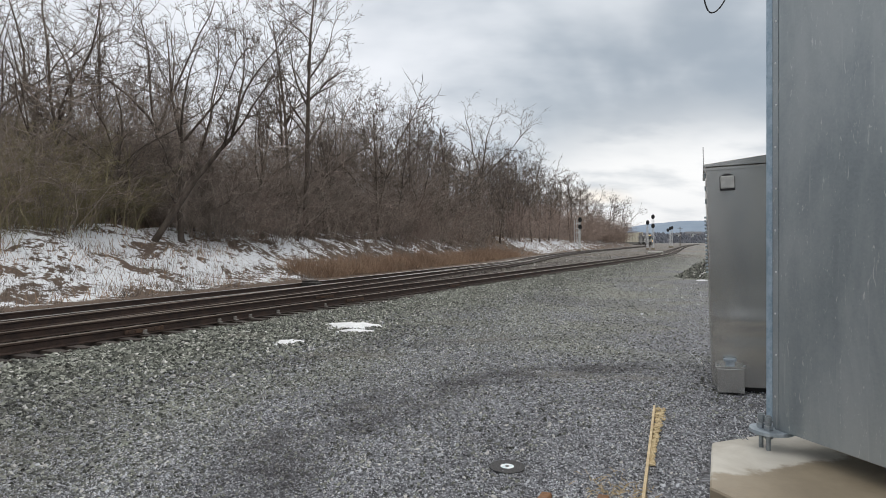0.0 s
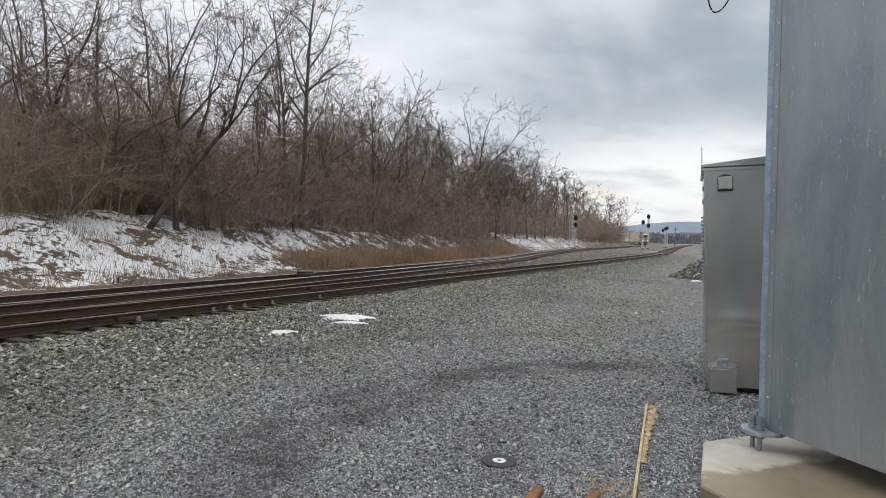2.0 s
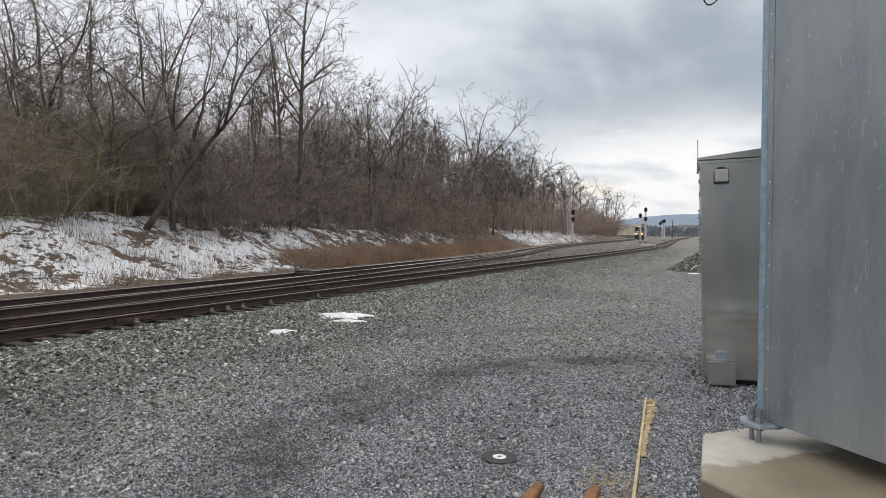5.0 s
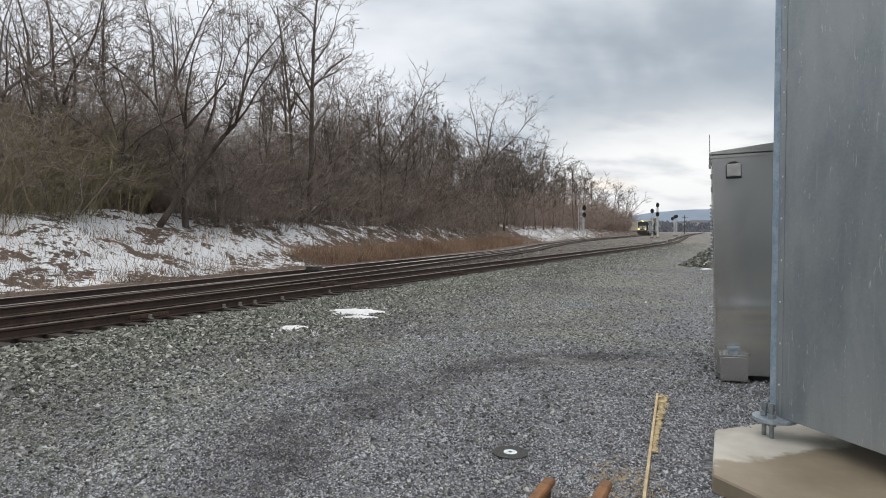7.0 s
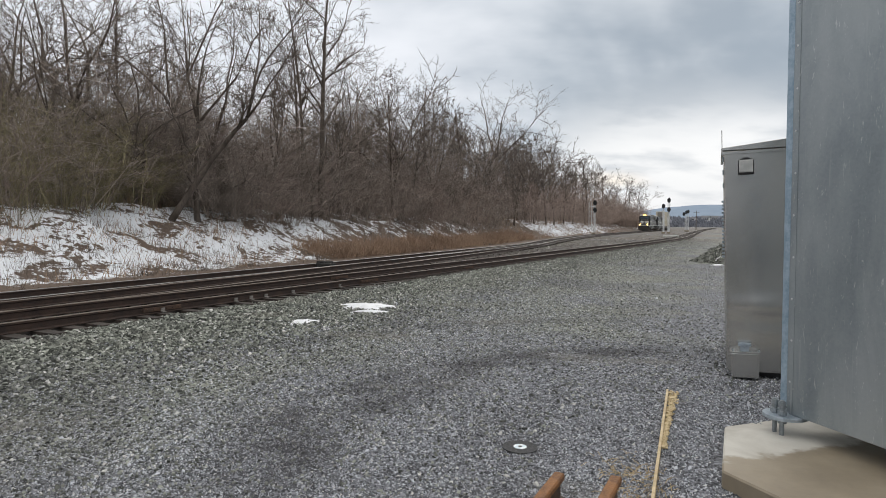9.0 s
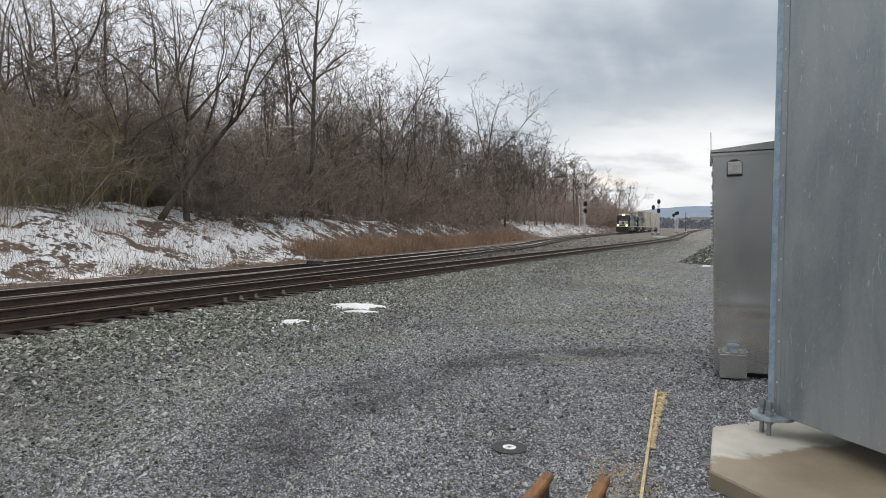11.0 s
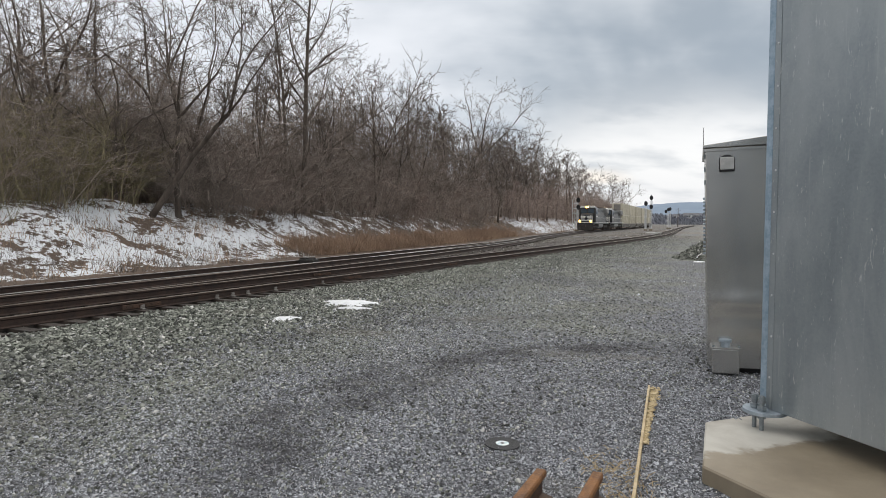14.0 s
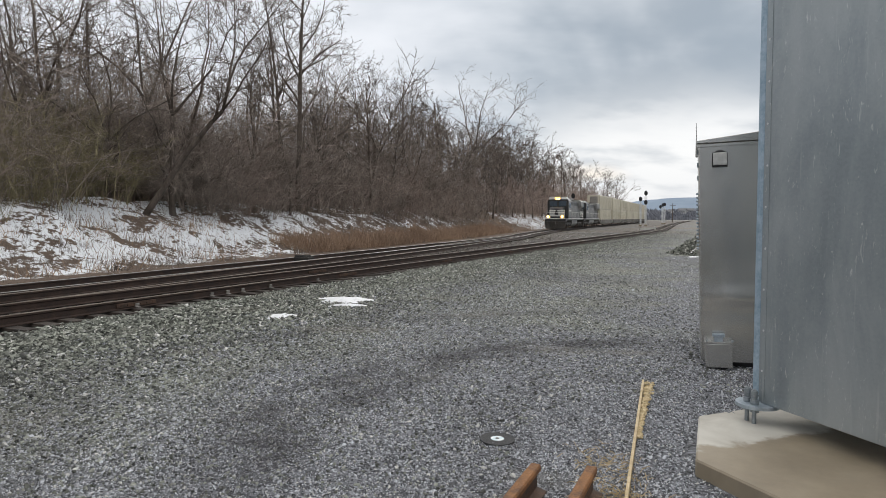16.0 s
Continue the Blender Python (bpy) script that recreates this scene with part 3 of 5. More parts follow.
KINDS = [
    tree_kind(11, 17.5, 0.19, 4, 0.80, 0.02, 0.38, "tall bare grey-brown tree with open branching crown"),
    tree_kind(12, 15.0, 0.15, 4, 0.75, -0.05, 0.42, "tall bare slender tree with upswept branches", 0.014, 2),
    tree_kind(13, 13.5, 0.22, 4, 1.05, 0.10, 0.34, "bare spreading tree with crooked limbs", 0.014, 4),
    tree_kind(14, 17.0, 0.15, 4, 0.65, 0.02, 0.50, "tall straight bare tree with high crown"),
    tree_kind(15, 11.0, 0.15, 4, 1.00, -0.16, 0.30, "small bare tree leaning over the bank", 0.014, 3),
    tree_kind(16, 12.5, 0.18, 4, 0.85, 0.60, 0.55, "bare tree leaning steeply over the snowy bank", 0.014, 3),
    tree_kind(17, 16.0, 0.17, 3, 0.80, 0.03, 0.40, "bare tree in the woods farther along the line", 0.028),
    tree_kind(18, 14.5, 0.17, 3, 0.95, -0.06, 0.36, "bare spreading tree farther along the line", 0.028, 4),
    tree_kind(19, 13.5, 0.20, 4, 0.95, 0.06, 0.45, "bare crooked tree draped with dead vines", 0.014, 3, 0.62),
    tree_kind(20, 15.5, 0.15, 3, 0.70, 0.0, 0.45, "slender bare tree farther along the line", 0.024),
]


def make_woods():
    rnd = random.Random(77)
    placed = []
    # trees that stand out: kind, x, y, size, turn
    marked = [
        (0, -8.6, 42.0, 1.10, 20), (3, -10.2, 43.5, 1.05, 200), (5, -13.2, 30.0, 0.92, 0), (2, -18.3, 30.5, 1.08, 60),
        (2, -21.5, 33.5, 1.1, 150), (4, -12.8, 35.0, 1.15, 170), (2, -8.2, 56.0, 0.95, 30), (7, -5.0, 53.0, 0.95, 110),
        (0, -3.2, 72.0, 0.98, 70), (8, 5.9, 95.0, 1.42, 10), (7, 15.4, 120.0, 1.25, 50), (8, -15.0, 36.0, 0.95, 250), (8, -23.5, 34.0, 0.85, 90),
    ]
    for k, x, y, s, turn in marked:
        placed.append((k, x, y, s, turn))
    for i in range(290):
        u = rnd.choice([rnd.uniform(8.5, 15), rnd.uniform(10, 26), rnd.uniform(16, 48)])
        y = (15.5 + u / 0.925) / rnd.uniform(0.115, 1.10)
        if i > 130:
            u, y = rnd.uniform(8, 26), rnd.uniform(135, 238)
        if i > 170:
            u, y = rnd.uniform(9, 24), rnd.uniform(50, 85)
        if i > 200:
            u, y = rnd.uniform(8, 24), rnd.uniform(80, 140)
        if not 20 < y < 240 or (y < 52 and rnd.random() < 0.62):
            continue
        x = far_x(y) - u / 0.925
        if any((x - a) ** 2 + (y - b) ** 2 < 2.5 for _, a, b, _, _ in placed):
            continue
        k = rnd.choice([0, 1, 1, 2, 3, 2, 4, 4, 8]) if y < 62 else rnd.choice([6, 6, 7, 7, 9])
        placed.append((k, x, y, rnd.uniform(0.66, 0.98) * float(np.interp(y, [60, 90, 130], [1.0, 1.08, 1.22])), rnd.uniform(0, 360)))
    used = set()
    for k, x, y, s, turn in placed:
        m = pose(x, y, on_ground(x, y) - 0.1, 0, 0, turn)
        if k not in used:
            used.add(k)
            o = KINDS[k]
            o.scale = (s, s, s)
            o.matrix_basis = m @ Matrix.Diagonal((s, s, s, 1))
        else:
            o = copy_thing(KINDS[k], m)
            o.scale = (s, s, s)


def bush_shape(seed, high, wide, stems, twigs, thin):
    """A rounded tangle of arching canes with twigs at all angles."""
    rnd = random.Random(seed)
    v, f = [], []

    def shoot(p, d, n, r0, level):
        steps = (4, 2, 1)[level]
        pts, rad, q = [p.copy()], [r0], p.copy()
        for j in range(steps):
            fall = -0.09 * j if level == 0 else -0.05
            d = (d + Vector((rnd.gauss(0, 0.24), rnd.gauss(0, 0.24), rnd.gauss(fall, 0.16)))).normalized()
            q = q + d * n / steps
            q.z = max(q.z, 0.05)
            pts.append(q.copy())
            rad.append(r0 * (1 - 0.7 * (j + 1) / steps))
        tube(v, f, pts, rad, 3, True)
        if level < 2:
            for c in range(6 if level == 0 else twigs):
                j = rnd.uniform(0.25 if level == 0 else 0.05, 0.98) * steps
                k = int(j)
                e = (d * 0.5 + Vector((rnd.gauss(0, 0.7), rnd.gauss(0, 0.7), rnd.gauss(0.18, 0.5)))).normalized()
                shoot(pts[k].lerp(pts[k + 1], j - k), e, n * rnd.uniform(0.22, 0.46), max(r0 * 0.55, thin), level + 1)

    for i in range(stems):
        a, r = rnd.uniform(0, 6.283), wide * 0.5 * math.sqrt(rnd.random())
        out = rnd.uniform(0.0, 0.55)
        d = Vector((math.cos(a) * out, math.sin(a) * out, 1)).normalized()
        shoot(Vector((math.cos(a) * r, math.sin(a) * r, -0.1)), d, high * rnd.uniform(0.5, 1.15), rnd.uniform(0.014, 0.03), 0)
    return v, f


def bush_kind(seed, high, wide, stems, label, mat=BRUSH):
    t = thing("bare_bush", Matrix(), label, "bush", "thicket on the bank")
    raw("tangle", *bush_shape(seed, high, wide, stems, 7, 0.0065), mat, t)
    return t


def make_thicket():
    kinds = [
        bush_kind(31, 5.2, 3.4, 20, "dense leafless reddish-brown bush on the bank"),
        bush_kind(32, 4.2, 3.6, 20, "tangled bare brown brush under the trees", TANGLE),
        bush_kind(33, 6.4, 3.0, 19, "tall bare brown saplings in a thicket"),
        bush_kind(34, 4.8, 3.6, 20, "olive-brown vine-tangled brush at the edge of the snow", OLIVE),
    ]
    far_clump, far = bush_shape(35, 5.4, 3.6, 20, 5, 0.014), []
    rnd = random.Random(8)
    used = set()
    for i in range(440):
        u = rnd.choice([rnd.uniform(8.2, 11.5), rnd.uniform(9, 18), rnd.uniform(14, 34)])
        y = (15.5 + u / 0.925) / rnd.uniform(0.115, 1.10)
        if i > 265:
            u, y = rnd.uniform(8.2, 18), rnd.uniform(120, 238)
        if i > 320:
            u, y = rnd.uniform(9, 20), rnd.uniform(36, 75)
        if i > 365:
            u, y = rnd.uniform(8.4, 17), rnd.uniform(95, 236)
        if i > 420:
            u, y = rnd.uniform(12, 18), rnd.uniform(33.5, 40)
        if not 22 < y < 240:
            continue
        if y > 45:
            u -= 1.4
        x = far_x(y) - u / 0.925
        k = rnd.randrange(3) if y > 32 or rnd.random() < 0.5 else 3
        if y > 100:
            k = 4
        s = rnd.uniform(0.75, 1.25) * (0.7 if u < 9.5 else (1.35 if u > 14 and y < 60 else 1.0)) * float(np.interp(y, [20, 34, 60, 90], [0.66, 0.82, 1.02, 1.3]))
        if (y < 33 and -15.0 < x < -7.6) or (80 < y < 132 and u < 8.0):
            continue
        m = pose(x, y, on_ground(x, y) - 0.05, 0, 0, rnd.uniform(0, 360))
        if k == 4:
            far.append(np.array(m @ Matrix.Diagonal((s, s, s, 1))))
            continue
        if k not in used:
            used.add(k)
            o = kinds[k]
            o.matrix_basis = m
        else:
            o = copy_thing(kinds[k], m)
        o.scale = (s, s, s)
    # brush farther along the line, too dense to count
    v, f = far_clump
    p = np.array([tuple(q) + (1.0,) for q in v])
    verts, faces = [], []
    for n, m in enumerate(far):
        verts += (p @ m.T)[:, :3].tolist()
        faces += [tuple(q + n * len(v) for q in face) for face in f]
    tagged(raw("far_brush", verts, faces, TANGLE, None, "hazy bare brown brush farther along the line"), "", "brush", "", "stuff")


make_woods()
make_thicket()


def make_grass():
    """Dead weeds and grass on the lower bank, too many to count."""
    rnd = random.Random(21)
    v, f = [], []
    for i in range(46000):
        y = 14 + 150 * rnd.random() ** 1.7
        lush = 33 < y < 80
        if not lush and rnd.random() < 0.6:
            continue
        u = rnd.uniform(3.3, 5.9 if lush else 11.5)
        x = far_x(y) - u / 0.925
        if noise.noise(Vector((x * 0.5, y * 0.5, 2))) < rnd.uniform(-0.25, 0.5) - (0.2 if lush else 0.0):
            continue
        z = float(ground_z(x, y)) - 0.03
        n = rnd.uniform(0.25, 0.8) * (1.3 if lush else 0.72)
        a = rnd.uniform(0, 6.283)
        w_ = rnd.uniform(0.006, 0.014) * (1 + y / 60)
        lx, ly = rnd.gauss(0, 0.42) * n, rnd.gauss(0, 0.42) * n
        c, s = math.cos(a) * w_, math.sin(a) * w_
        b = len(v)
        v += [(x + c, y + s, z), (x - c * 0.5 - s * 0.8, y - s * 0.5 + c * 0.8, z), (x - c * 0.5 + s * 0.8, y - s * 0.5 - c * 0.8, z), (x + lx, y + ly, z + n)]
        f += [(b, b + 1, b + 3), (b + 1, b + 2, b + 3), (b + 2, b, b + 3)]
    o = raw("dead_grass", v, f, STRAW, None, "dry reddish-brown grass along the foot of the bank")
    tagged(o, "", "grass", "", "stuff")
    v, f = [], []
    # weeds in clumps that stand up through the snow
    for i in range(800):
        y = 16 + 62 * rnd.random() ** 1.6
        u = rnd.uniform(3.6, 10.5)
        cx, cy = far_x(y) - u / 0.925, y
        tall, wide = rnd.uniform(0.15, 0.5), rnd.uniform(0.12, 0.5)
        for k in range(rnd.randint(10, 34)):
            x, y = cx + rnd.gauss(0, wide), cy + rnd.gauss(0, wide)
            z, n, w_ = float(ground_z(x, y)) - 0.03, tall * rnd.uniform(0.4, 1.2), 0.005 * (1 + cy / 60)
            lx, ly = rnd.gauss(0, 0.35) * n, rnd.gauss(0, 0.35) * n
            b = len(v)
            v += [(x + w_, y, z), (x - w_ * 0.5, y + w_ * 0.8, z), (x - w_ * 0.5, y - w_ * 0.8, z), (x + lx, y + ly, z + n)]
            f += [(b, b + 1, b + 3), (b + 1, b + 2, b + 3), (b + 2, b, b + 3)]
    o = raw("dead_weeds", v, f, WEED, None, "grey-brown dead weeds poking through snow")
    tagged(o, "", "weeds", "", "stuff")


make_grass()


# ---- signal cabinets and what lies about the yard ----
def galvanised():
    m, n, b, pos = material("galvanised_sheet")
    big = n.noise(n.scaled(pos, (1.0, 1.0, 0.35)), 2.2, 5, 0.6, 0.4)
    streak = n.noise(n.scaled(pos, (7.0, 7.0, 0.25)), 3.0, 4, 0.6)
    spangle = n.voronoi(pos, 55, "Color")
    sp = n.add("ShaderNodeSeparateColor")
    n.join(spangle, sp.inputs[0])
    c = n.mix(n.span(big, 0.3, 0.7), (0.24, 0.278, 0.295), (0.39, 0.422, 0.434))
    c = n.mix(n.math("MULTIPLY", n.span(streak, 0.60, 0.78), 0.45), c, (0.55, 0.56, 0.56))
    c = n.mix(n.math("MULTIPLY", sp.outputs[0], 0.12), c, (0.5, 0.52, 0.54))
    scuff = n.math("MULTIPLY", n.span(n.noise(n.scaled(pos, (12.0, 12.0, 3.0)), 2.0, 6, 0.75, 1.5), 0.60, 0.67), 0.85)
    c = n.mix(scuff, c, (0.62, 0.63, 0.62))
    n.put(b.inputs["Base Color"], c)
    b.inputs["Metallic"].default_value = 0.55
    n.put(b.inputs["Roughness"], n.span(big, 0.25, 0.75, 0.36, 0.52))
    bump(n, b, n.noise(pos, 1.4, 2, 0.5), 0.12, 0.05)
    return m


def brushed():
    m, n, b, pos = material("brushed_aluminium")
    grain = n.noise(n.scaled(pos, (3.0, 3.0, 220.0)), 1.0, 3, 0.6)
    big = n.noise(pos, 1.1, 4, 0.55)
    c = n.mix(n.span(big, 0.3, 0.7), (0.48, 0.474, 0.452), (0.63, 0.62, 0.595))
    smear = n.span(n.noise(n.scaled(pos, (2.0, 2.0, 7.0)), 1.5, 5, 0.7), 0.60, 0.72)
    c = n.mix(n.math("MULTIPLY", smear, 0.25), c, (0.62, 0.61, 0.58))
    n.put(b.inputs["Base Color"], c)
    b.inputs["Metallic"].default_value = 0.9
    n.put(b.inputs["Roughness"], n.span(big, 0.3, 0.7, 0.20, 0.27))
    bump(n, b, n.math("ADD", n.noise(pos, 1.6, 2), n.math("MULTIPLY", grain, 0.003)), 0.12, 0.03)
    return m


def concrete():
    m, n, b, pos = material("concrete_stained")
    big = n.noise(pos, 2.0, 5, 0.6, 0.4)
    c = n.mix(n.span(big, 0.3, 0.7), (0.44, 0.41, 0.36), (0.60, 0.575, 0.52))
    sep = n.add("ShaderNodeSeparateXYZ")
    n.join(pos, sep.inputs[0])
    # rust-brown run-off below the cabinet, with its own ragged edge
    d = n.math("ADD", n.math("MULTIPLY", sep.outputs[0], 0.55), n.math("MULTIPLY", sep.outputs[1], -0.55))
    edge = n.span(n.math("ADD", d, n.math("MULTIPLY", n.noise(pos, 3.5, 4, 0.6), 0.5)), -0.30, -0.20)
    stain = n.mix(n.noise(pos, 4, 5, 0.6), (0.15, 0.115, 0.075), (0.33, 0.265, 0.175))
    c = n.mix(n.math("MULTIPLY", edge, 0.88), c, stain)
    n.put(b.inputs["Base Color"], c)
    n.put(b.inputs["Roughness"], n.span(edge, 0.0, 1.0, 0.85, 0.6))
    bump(n, b, n.noise(pos, 60, 4, 0.6), 0.25, 0.005)
    return m


GALV, ALU, CONCRETE = galvanised(), brushed(), concrete()
ZINC = worn("hot_dip_zinc", (0.30, 0.36, 0.42), (0.52, 0.58, 0.64), 9, 0.45, 0.6, 40, 0.15)
BLUE_ZINC = worn("bluish_zinc", (0.24, 0.34, 0.43), (0.46, 0.56, 0.65), 6, 0.5, 0.4, 40, 0.15)
PALE_ZINC = worn("pale_zinc", (0.44, 0.44, 0.43), (0.60, 0.60, 0.58), 9, 0.55, 0.3, 40, 0.1)
BOLT = worn("zinc_bolt", (0.22, 0.25, 0.27), (0.40, 0.43, 0.45), 20, 0.5, 0.7, 90, 0.1)
BLACK = worn("black_paint", (0.008, 0.008, 0.009), (0.03, 0.03, 0.032), 3, 0.5, 0, 40, 0.05)
WIRE = worn("black_cable", (0.01, 0.01, 0.011), (0.025, 0.025, 0.027), 9, 0.5, 0, 60, 0.0)
PINE = worn("raw_lumber", (0.42, 0.31, 0.17), (0.64, 0.52, 0.33), 8, 0.8, 0, 70, 0.4, 0, (1, 0.2, 1))
FOAM = worn("spray_foam", (0.50, 0.38, 0.20), (0.70, 0.58, 0.38), 25, 0.85, 0, 90, 0.8)
WHEEL = worn("abrasive", (0.03, 0.03, 0.032), (0.07, 0.07, 0.072), 30, 0.9, 0, 240, 0.5)
LABEL_PAPER = worn("disc_label", (0.40, 0.55, 0.62), (0.80, 0.82, 0.82), 22, 0.5, 0, 80, 0.0)
SIGNAL_GREY = worn("aluminium_paint", (0.58, 0.59, 0.60), (0.76, 0.77, 0.78), 3, 0.5, 0.3, 30, 0.1)


def make_pad():
    # eight-sided precast foundation
    mid, r = Vector((3.27, 4.40)), 1.42
    t = thing("concrete_foundation", pose(mid.x, mid.y, 0, 0, 0, -23.5), "pale concrete foundation stained brown under the cabinet", "foundation")
    pts = [(r * math.cos(radians(22.5 + 45 * k)), r * math.sin(radians(22.5 + 45 * k))) for k in range(8)]
    bm = prism(pts, 0.30, "z", 0.012)
    bmesh.ops.translate(bm, vec=(0, 0, -0.03), verts=bm.verts)
    part("slab", bm, CONCRETE, t)
    return t


def make_near_cabinet():
    # local x runs along the face that is seen, local y goes into the box, origin at the seen corner
    a = -74.0
    t = thing("equipment_cabinet", pose(2.70, 5.28, 0, 0, 0, a), "tall galvanised sheet steel equipment cabinet on levelling bolts", "cabinet")
    W, D, z0, z1 = 1.35, 1.2, 0.285, 4.3
    bm = box(W - 0.05, D, z1 - z0, (W / 2 + 0.025, D / 2, (z0 + z1) / 2), 0.006)
    part("body", bm, GALV, t)
    # corner angle
    bm = box(0.066, 0.05, z1 - z0 - 0.06, (-0.004, 0.022, (z0 + z1) / 2 + 0.03), 0.004)
    part("corner_post", bm, BLUE_ZINC, t, "bluish hot-dip zinc corner angle")
    part("top_cap", box(W + 0.1, D + 0.08, 0.05, (W / 2, D / 2, z1 + 0.025), 0.008), GALV, t)
    # sheet lap beside the corner
    part("lap_strip", box(0.06, 0.004, z1 - z0 - 0.02, (0.062, -0.002, (z0 + z1) / 2), 0.001), GALV, t)
    z = 0.55
    while z < z1:
        b2 = bmesh.new()
        bmesh.ops.create_uvsphere(b2, u_segments=8, v_segments=5, radius=0.0095)
        bmesh.ops.scale(b2, vec=(1, 0.6, 1), verts=b2.verts)
        bmesh.ops.translate(b2, vec=(0.066 + 0.004 * math.sin(z * 9), -0.005, z), verts=b2.verts)
        # pale material puts the rivets' highlights into their colour
        part("rivet", b2, SIGNAL_GREY, t)
        z += 0.335
    # foot plate with levelling bolts
    plate = rod(0.17, 0.03, (0.02, 0.0, z0 - 0.018), "z", 28, None, 0.004)
    part("foot_plate", plate, ZINC, t, "round zinc foot plate")
    for i, (x, y) in enumerate(((-0.03, -0.06), (0.06, -0.07))):
        bm = rod(0.018, 0.30, (x, y, z0 - 0.035), "z", 10)
        rod(0.036, 0.034, (x, y, z0 + 0.016), "z", 6, None, 0.002, bm)
        rod(0.036, 0.036, (x, y, z0 - 0.05), "z", 6, None, 0.002, bm)
        rod(0.026, 0.06, (x, y, z0 + 0.075), "z", 10, None, 0.002, bm)
        part("levelling_bolt", bm, BOLT, t)
    return t


def make_cable():
    pts = [Vector(p) + Vector((0.13, 0, 0.055)) for p in ((2.75, 4.98, 4.33), (2.60, 5.1, 4.36), (2.42, 5.2, 4.15), (2.27, 5.25, 3.85), (2.17, 5.27, 3.655), (2.09, 5.27, 3.60), (2.045, 5.27, 3.66), (2.03, 5.27, 3.78), (2.05, 5.26, 3.98), (2.12, 5.2, 4.2), (2.3, 5.1, 4.34), (2.7, 4.9, 4.345))]
    line = []
    for i in range(len(pts) - 1):
        p0, p1, p2, p3 = pts[max(i - 1, 0)], pts[i], pts[i + 1], pts[min(i + 2, len(pts) - 1)]
        for k in range(6):
            u = k / 6
            line.append(0.5 * (2 * p1 + (p2 - p0) * u + (2 * p0 - 5 * p1 + 4 * p2 - p3) * u * u + (3 * p1 - p0 - 3 * p2 + p3) * u**3))
    v, f = [], []
    tube(v, f, line, [0.006] * len(line), 6)
    tagged(raw("cable", v, f, WIRE, None, "thin black cable looping down from the cabinet roof", True), "", "cable")
    # short earth wire on the slab
    v, f = [], []
    p = [Vector((2.56 - 0.02 * i, 5.36 + 0.008 * i, 0.128 + 0.05 * math.sin(i / 10 * math.pi) + (0.03 if i < 2 else 0))) for i in range(11)]
    tube(v, f, p, [0.004] * 11, 5)
    tagged(raw("earth_wire", v, f, BOLT, None, "bent bare wire lying on the concrete foundation", True), "", "wire")


